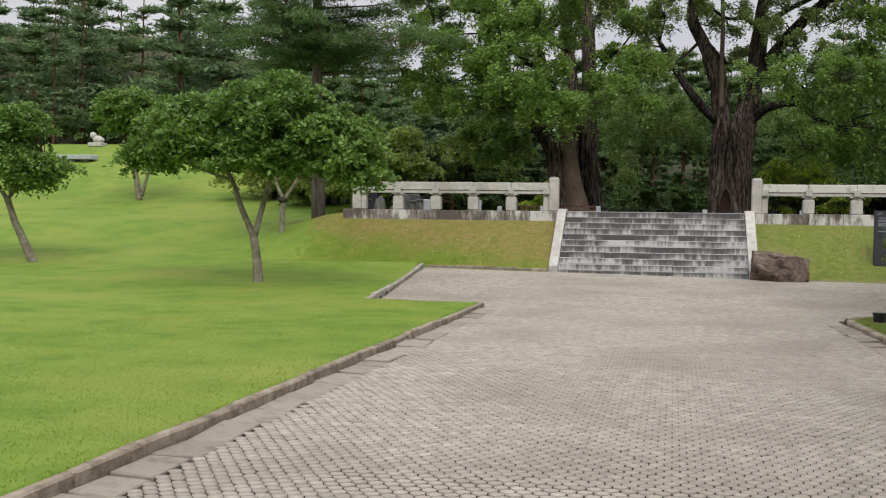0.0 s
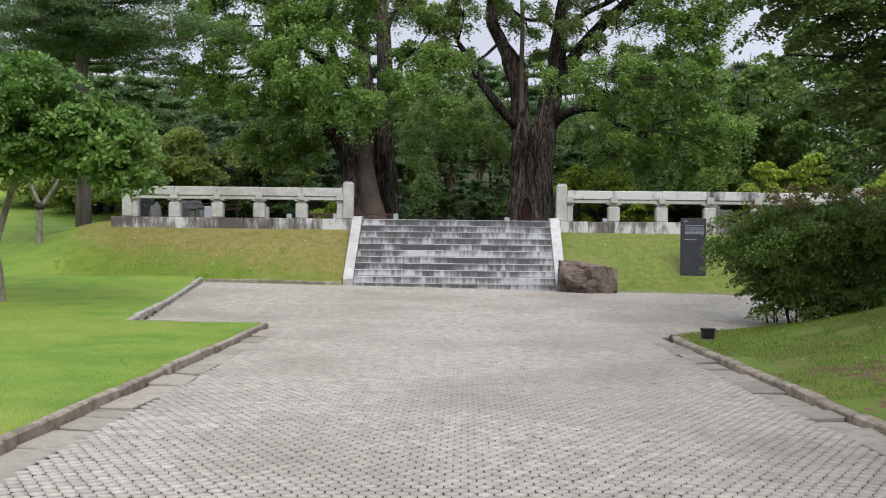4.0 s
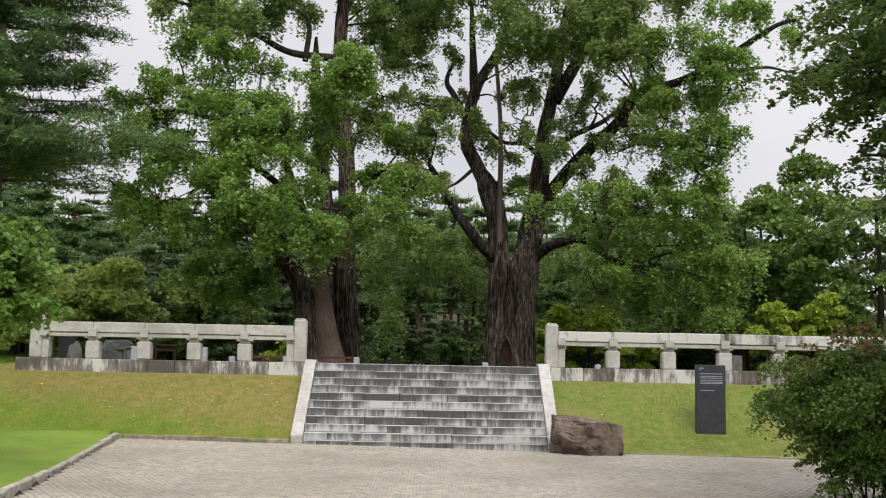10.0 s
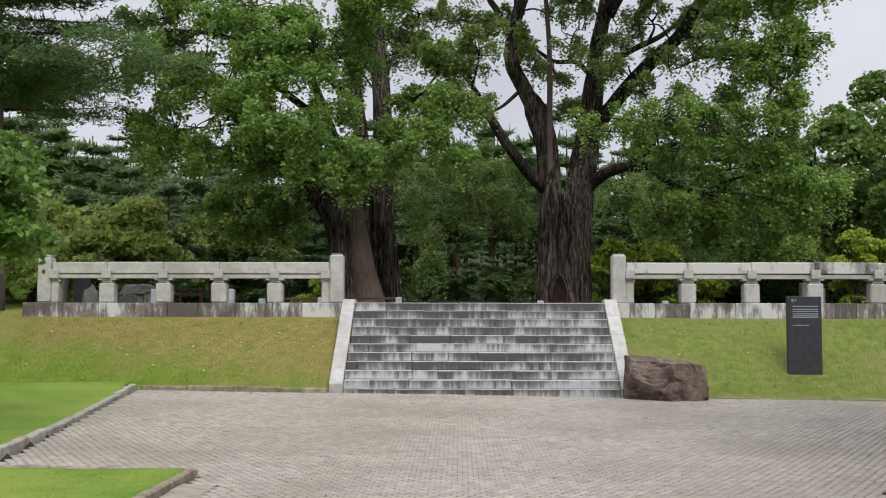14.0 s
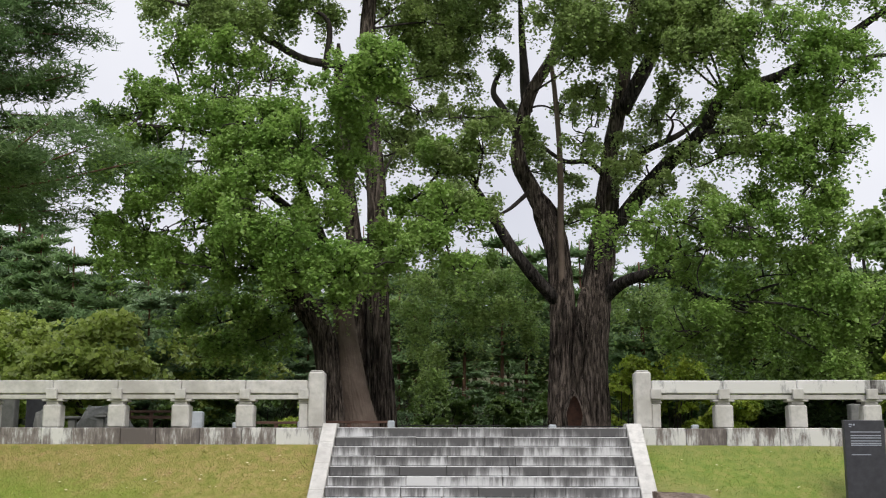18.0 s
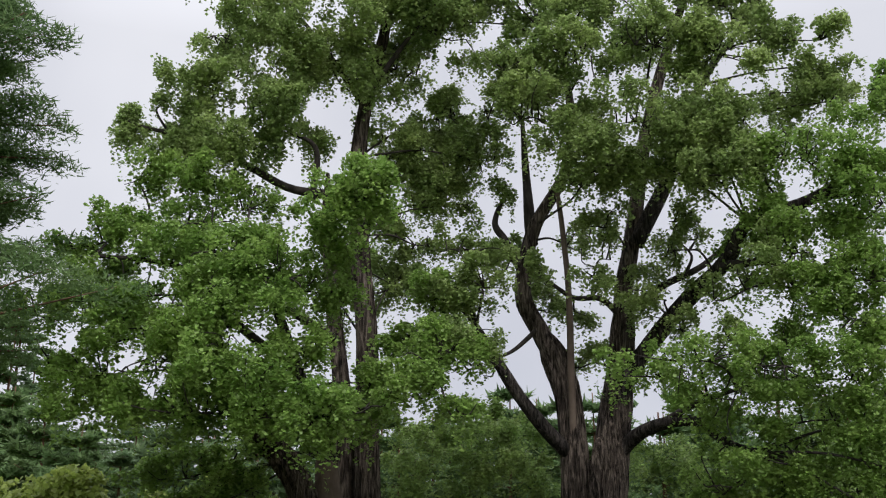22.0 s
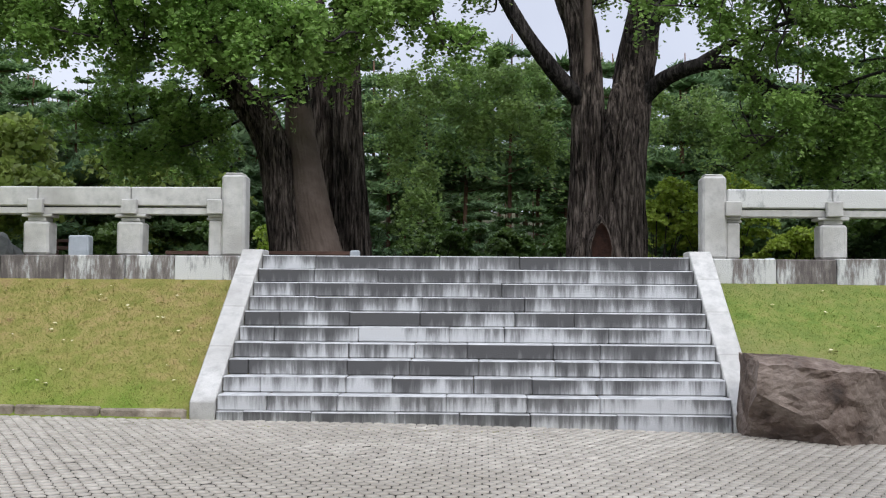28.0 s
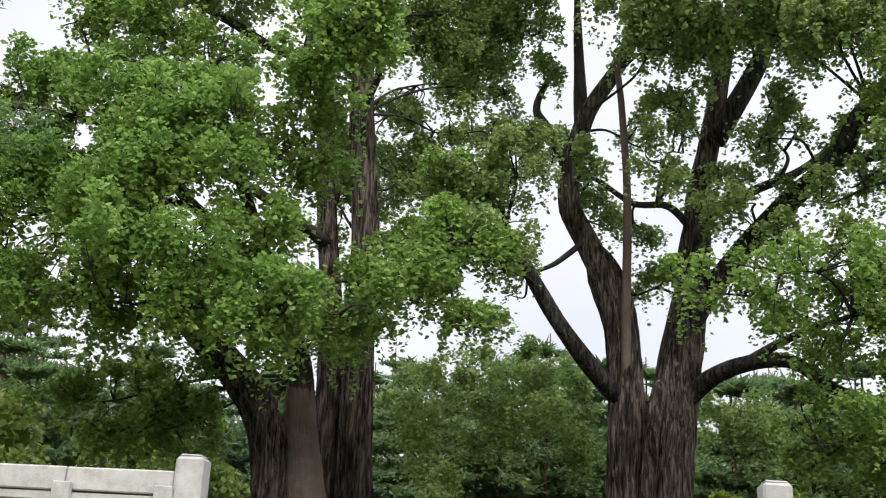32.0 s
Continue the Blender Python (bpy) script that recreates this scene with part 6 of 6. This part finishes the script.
def pavers():
    px, py = PX, PY
    ring = np.array(paver_shape(px, py))
    rngp = np.random.default_rng(3)
    jj, ii = np.meshgrid(np.arange(int((33.1 + 3.5) / py)), np.arange(int(22 / px)), indexing="ij")
    cx = -8.4 + (ii + 0.5 * (jj % 2)) * px
    cy = -3.5 + jj * py
    cx, cy = cx.ravel(), cy.ravel()
    right = np.where(cy < 21.36, road_right(cy) - 0.37, np.where(cy < 22.4, road_right(cy) - 0.02, 99))
    left = np.where(cy < 22.66, ROAD_L + 0.37, np.where(cy < 23.3, ROAD_L + 0.05, plaza_left(cy) + 0.05))
    ok = (cx > left) & (cx < right) & (cy < 33.06) & ~((cx > 2.2) & (cy < nose_edge(cx) - 0.03))
    ok &= ~((cy > 33.12 - 0.0) & (cx > -4.5) & (cx < 1.6))
    cx, cy = cx[ok], cy[ok]
    n, m = len(cx), len(ring)
    sag = 0.02 * np.sin(cx * 0.9 + 0.5) * np.sin(cy * 0.7)
    tilt = rngp.normal(size=(n, 2)) * 0.018
    z0 = paved_level(cx, cy) + sag * 0.4 + rngp.normal(size=n) * 0.0018
    v = np.empty((n, 2 * m, 3))
    for k in range(2):
        s = 0.94 if k else 1.0
        v[:, k * m:(k + 1) * m, 0] = cx[:, None] + ring[None, :, 0] * s
        v[:, k * m:(k + 1) * m, 1] = cy[:, None] + ring[None, :, 1] * s
        v[:, k * m:(k + 1) * m, 2] = z0[:, None] + tilt[:, :1] * ring[None, :, 0] + tilt[:, 1:] * ring[None, :, 1] - (0.0 if k else 0.012)
    return v, m, cx, cy


PV, PM, PCX, PCY = pavers()


def paver_stuff(v, m, name):
    n = len(v)
    me = bpy.data.meshes.new(name)
    me.vertices.add(n * 2 * m)
    me.vertices.foreach_set("co", np.ascontiguousarray(v, dtype=np.float32).ravel())
    base = (np.arange(n, dtype=np.int32) * 2 * m)[:, None]
    k = np.arange(m, dtype=np.int32)
    top = base + m + k[None, :]
    side = np.stack([base + k, base + (k + 1) % m, base + m + (k + 1) % m, base + m + k], -1).reshape(n, -1)
    loops = np.concatenate([top, side], axis=1).ravel()
    sizes = np.tile(np.array([m] + [4] * m, dtype=np.int32), n)
    me.loops.add(len(loops))
    me.loops.foreach_set("vertex_index", loops)
    me.polygons.add(len(sizes))
    me.polygons.foreach_set("loop_start", np.concatenate([[0], np.cumsum(sizes)[:-1]]).astype(np.int32))
    me.update(calc_edges=True)
    me.materials.append(PAVER)
    return new(name, me)


pavement = tagged(new("pavement"), "square and path of small grey-brown interlocking pavers", "pavement", kind="structure")
PICK = (PCY > 7.6) & (PCY < 8.3) & (PCX > -3.2) & (PCX < 1.3)
rest = paver_stuff(PV[~PICK], PM, "pavers")
rest.parent = pavement
tagged(rest, "small worn grey-brown concrete pavers with dark joints", kind="stuff")


def single_pavers():
    """The pavers of one stretch of the path, each a piece of its own on one shared mesh."""
    ring = paver_shape(PX, PY)
    m = len(ring)
    v = [(x, y, -0.012) for x, y in ring] + [(x * 0.94, y * 0.94, 0) for x, y in ring]
    f = [tuple(range(m, 2 * m))] + [(k, (k + 1) % m, m + (k + 1) % m, m + k) for k in range(m)]
    me = bpy.data.meshes.new("paver")
    me.from_pydata(v, [], f)
    me.materials.append(PAVER_SINGLE)
    rngs = random.Random(2)
    for x, y in zip(PCX[PICK], PCY[PICK]):
        o = new("paver", me)
        o.parent = pavement
        o.matrix_basis = pose(float(x), float(y), float(paved_level(x, y)) + rngs.uniform(-0.002, 0.003), rngs.uniform(-0.8, 0.8), rngs.uniform(-0.8, 0.8), rngs.uniform(-0.6, 0.6))


single_pavers()


def blade_mesh(x, y, seed, tall, mat, label):
    rngg = np.random.default_rng(seed)
    m = len(x)
    w = rngg.uniform(0, 2 * math.pi, m)
    p = np.stack([x, y, ground_level(x, y) - 0.004], -1)
    s = np.stack([np.cos(w), np.sin(w), 0 * w], -1) * 0.0045
    v = np.empty((m, 3, 3))
    v[:, 0], v[:, 1] = p - s, p + s
    v[:, 2] = p + np.stack([*(rngg.normal(size=(2, m)) * 0.02), rngg.uniform(0.3, 1, m) * tall], -1)
    return tagged(fast_mesh("grass", v.reshape(-1, 3), 3, mat), label, "grass", kind="stuff")


def scatter(n, x0, x1, y0, y1, seed, power=1.0):
    rngg = np.random.default_rng(seed)
    return rngg.uniform(x0, x1, n), y0 + (y1 - y0) * rngg.uniform(0, 1, n) ** power


gx, gy = scatter(165000, -13, -4.7, 3.5, 26, 5, 1.8)
fade = np.random.default_rng(15).uniform(0, 1, len(gx))
keep = (fade < np.clip((gx + 13) / 4, 0, 1)) & (fade < np.clip((gy - 3.5) / 3, 0, 1)) & (fade < np.clip((26 - gy) / 3, 0, 1)) & ~is_paved(gx, gy) & (gx < np.where(gy > 23.2, plaza_left(np.maximum(gy, 23.2)) - 0.12, ROAD_L - 0.12))
blade_mesh(gx[keep], gy[keep], 6, 0.024, BLADE, "short bright green mown grass blades of the lawn")
gx, gy = scatter(95000, 2.3, 9, 7, 24.5, 7)
tufts = np.sin(gx * 2.3 + 1.1 * np.sin(gy * 1.3)) + np.sin(gy * 1.9 + gx * 0.8) + 0.7 * np.sin(gx * 6.1 - gy * 4.3)
worn = np.minimum(((gx - 5.6) / 2.1) ** 2 + ((gy - 14.6) / 3.8) ** 2, ((gx - 3.1) / 0.6) ** 2 + ((gy - 10.8) / 1.8) ** 2)
keep = (gx > road_right(gy) + 0.15) & (gy < nose_edge(gx) - 0.2) & (tufts + np.clip((gy - 15) * 0.25, -0.6, 2.2) > np.where(worn < 1.1, 1.3, -0.2))
blade_mesh(gx[keep], gy[keep], 8, 0.05, BLADE_DULL, "thin patchy grass blades under the shrub")
gx, gy = scatter(36000, -12, -4.45, 33.2, 35.75, 9)
near = gx > -11.0 - np.abs(np.random.default_rng(41).normal(size=len(gx))) * 0.5
gx, gy = gx[near], gy[near]
keep = gy > dry_from(gx) + np.random.default_rng(4).normal(size=len(gx)) * 0.2
blade_mesh(gx[~keep], gy[~keep], 14, 0.04, BLADE_BANK, "green grass blades at the foot of the bank")
gx, gy = gx[keep], gy[keep]
blade_mesh(gx, gy, 10, 0.04, BLADE_DRY, "dry yellowing grass blades on the bank")
gx, gy = scatter(26000, 1.58, 11, 33.2, 35.75, 11)
blade_mesh(gx, gy, 12, 0.04, BLADE_BANK, "green grass blades on the bank")

# ---- small things on the terrace and on the hill ----
FENCE = material("brown_wood", [(0.07, 0.04, 0.03), (0.14, 0.08, 0.06)], 0.85, 8.0, 0.4, 40, stretch=(0.3, 1, 1))
BLUE_STONE = material("blue_grey_stone", [(0.32, 0.35, 0.38), (0.46, 0.49, 0.52)], 0.8, 6.0, 0.2, 60)
DARK_STONE = material("dark_stone", [(0.09, 0.095, 0.09), (0.2, 0.2, 0.19)], 0.8, 4.0, 0.3, 40)


def solid(name, dims, mat, label, category, group="", bevel=0.02, jitter=0.006):
    """A single stone, resting on the ground under it."""
    x0, x1, y0, y1, z0, z1 = dims
    bm = bmesh.new()
    block(bm, x0 - (x0 + x1) / 2, x1 - (x0 + x1) / 2, y0 - (y0 + y1) / 2, y1 - (y0 + y1) / 2, 0, z1 - z0, bevel, jitter, rk)
    ob = part(name, bm, mat)
    ob.location = ((x0 + x1) / 2, (y0 + y1) / 2, z0)
    return tagged(ob, label, category, group)


def terrace_z(x, y):
    return gz(x, y) - 0.02


for x, y, h in ((-3.42, 39.57, 0.34), (0.2, 40.0, 0.27), (-6.9, 39.6, 0.3), (3.4, 40.0, 0.27)):
    solid("stone_marker", (x - 0.08, x + 0.08, y - 0.08, y + 0.08, terrace_z(x, y), terrace_z(x, y) + h), BLUE_STONE, "small pale square stone post at the terrace edge", "stone post", "pale stone posts")


def low_fence(x0, x1, y, z, label, mat=FENCE, thick=1.0):
    base = thing("low_fence", ((x0 + x1) / 2, y, terrace_z((x0 + x1) / 2, y)), label, "fence", "brown fences round the trees")
    n = max(2, round((x1 - x0) / 0.9))
    for i in range(n + 1):
        x = x0 + (x1 - x0) * i / n
        at_world(block_part("post", (x - 0.045, x + 0.045, y - 0.04, y + 0.04, terrace_z(x, y), z - 0.04), mat, None, 0.006), base)
    for k, (a, b) in enumerate(((z - 0.038, z + 0.02), (z - 0.2, z - 0.12))):
        at_world(block_part("rail", (x0 - 0.06, x1 + 0.06, y - 0.055, y - 0.041 if k else y + 0.05, b - (b - a) * thick, b), mat, None, 0.004), base)


low_fence(-5.4, -3.55, 40.6, 2.03, "low brown timber fence before the leaning ginkgo")
low_fence(-6.6, -5.55, 40.0, 2.0, "low brown timber fence behind the balustrade")
low_fence(-10.7, -9.5, 44.0, 2.38, "brown timber barrier among the shrubs")
low_fence(-3.3, -0.9, 41.0, 1.94, "thin dark low rail along the terrace edge", BLACK, 0.4)
low_fence(-0.3, 2.6, 41.6, 1.94, "thin dark low rail before the forked ginkgo", BLACK, 0.4)

solid("stone_pillar", (-12.45, -12.08, 39.9, 40.2, terrace_z(-12.2, 40), 2.75), DARK_STONE, "weathered grey stone pillar behind the balustrade", "stone pillar")
solid("stone_stele", (-12.02, -11.6, 40.4, 40.6, terrace_z(-11.8, 40.5), 2.78), SLATE, "dark upright stone slab behind the balustrade", "stone slab")
for x, y, h in ((-9.2, 38.3, 0.5), (-7.5, 38.3, 0.5), (-5.15, 38.3, 0.3)):
    solid("grave_marker", (x - 0.16, x + 0.16, y - 0.1, y + 0.1, terrace_z(x, y), terrace_z(x, y) + h), BLUE_STONE, "pale blue-grey upright marker stone behind the balustrade", "marker stone", "marker stones")
solid("lantern_base", (6.9, 7.15, 40.0, 40.25, terrace_z(7, 40), 2.42), DARK_STONE, "low grey stone among the shrubs", "stone")
solid("grave_marker", (7.25, 7.7, 40.6, 40.8, terrace_z(7.4, 40.6), 2.3), DARK_STONE, "low grey slab among the shrubs", "marker stone", "marker stones")


def rubble(x, y, sx, sy, sz, seed, mat, label):
    bm = bmesh.new()
    bmesh.ops.create_icosphere(bm, subdivisions=3, radius=1.0)
    for v in bm.verts:
        n1 = noise.noise(v.co * 1.6 + Vector((seed, 0, 0)))
        n2 = noise.noise(v.co * 4.0 + Vector((0, seed, 0)))
        k = 1 + 0.28 * n1 + 0.1 * n2
        v.co = Vector((v.co.x * sx * k, v.co.y * sy * k, max(-0.1, v.co.z * sz * k)))
    ob = part("garden_rock", bm, mat)
    ob.location = (x, y, terrace_z(x, y))
    return tagged(ob, label, "rock", "garden rocks")


rubble(-11.3, 39.6, 0.25, 0.2, 0.6, 3, DARK_STONE, "upright jagged grey rock behind the balustrade")
rubble(-10.9, 42.5, 0.75, 0.5, 0.8, 5, DARK_STONE, "rounded grey garden rock behind the balustrade")
for i, (x, y) in enumerate(((-10.9, 40.4), (-10.3, 40.6), (-9.9, 40.2))):
    base = thing("stone_stool", (x, y, terrace_z(x, y)), "small dark stone stool behind the balustrade", "stool", "stone stools")
    at_world(block_part("seat", (x - 0.16, x + 0.16, y - 0.14, y + 0.14, 2.08 + 0.04 * i, 2.14 + 0.04 * i), DARK_STONE, None, 0.012), base)
    at_world(block_part("leg", (x - 0.08, x + 0.08, y - 0.08, y + 0.08, terrace_z(x, y), 2.078 + 0.04 * i), DARK_STONE, None, 0.012), base)


def stone_table(x, y, w, h, label):
    z = gz(x, y) - 0.03
    base = thing("stone_table", (x, y, z), label, "stone table", "stone offering tables")
    at_world(block_part("tabletop", (x - w / 2, x + w / 2, y - 0.45, y + 0.45, z + h - 0.28, z + h), BLUE_STONE, None, 0.03, 0.01, rk), base)
    for s in (-0.34, 0.0, 0.34):
        at_world(block_part("leg", (x + s * w - 0.14, x + s * w + 0.14, y - 0.3, y + 0.3, z, z + h - 0.282), DARK_STONE, None, 0.02, 0.01, rk), base)


stone_table(-16.2, 50.0, 1.35, 0.85, "blue-grey stone table with dark legs beside the wood")
stone_table(-36.4, 62.0, 2.5, 0.42, "long low pale stone offering table on the hill lawn")


def guardian(x, y, s, seed):
    """A plain crouching stone figure on a plinth, one mesh."""
    bm = bmesh.new()
    z = gz(x, y) - 0.05
    block(bm, x - 0.5 * s, x + 0.6 * s, y - 0.4, y + 0.4, z, z + 0.3 * s, 0.03)
    for dx, dz, rx, rz in ((0.1, 0.55, 0.42, 0.3), (-0.28, 0.85, 0.24, 0.26), (0.4, 0.5, 0.2, 0.22)):
        r = bmesh.ops.create_icosphere(bm, subdivisions=2, radius=1.0)
        for v in r["verts"]:
            v.co = Vector((x + dx * s + v.co.x * rx * s, y + v.co.y * 0.3 * s, z + dz * s + v.co.z * rz * s))
    return tagged(part("stone_statue", bm, STONE), "weathered white stone animal statue on the hill", "statue", "hill statues")


guardian(-38.9, 69, 0.9, 1)
guardian(-33.2, 69, 0.9, 2)

# a burl with a dark tie on the small lawn tree
burl = bmesh.new()
bmesh.ops.create_icosphere(burl, subdivisions=2, radius=0.17)
for v in burl.verts:
    v.co = Vector((v.co.x, v.co.y, v.co.z * 0.7)) * (1 + 0.2 * noise.noise(v.co * 9))
    v.co += Vector((-13.58, 35.7, gz(-13.6, 35.7) + FORK - 0.08))
for o in list(scene.objects):
    if o.name == "magnolia_tree.001":
        at_world(part("burl", burl, BARK_DARK), o)


def fallen_leaves(n, seed):
    rngl = np.random.default_rng(seed)
    x = np.concatenate([rngl.uniform(-11.5, -4.6, n), rngl.uniform(1.7, 10, n // 2), rngl.uniform(2.6, 7, n // 4)])
    y = np.concatenate([rngl.uniform(33.3, 35.7, n), rngl.uniform(33.3, 35.7, n // 2), rngl.uniform(9, 21, n // 4)])
    z = ground_level(x, y) + 0.035
    return np.stack([x, y, z], -1)


fl = leaf_mesh("fallen_leaves", fallen_leaves(130, 9), 0.055, material("pale_fallen_leaf", [(0.5, 0.45, 0.22), (0.62, 0.58, 0.4)], 0.7, 20, 0, island=0.2), None, np.random.default_rng(9), 2.0)
tagged(fl, "pale yellow fallen leaves scattered on the grass banks", "leaves", kind="stuff")
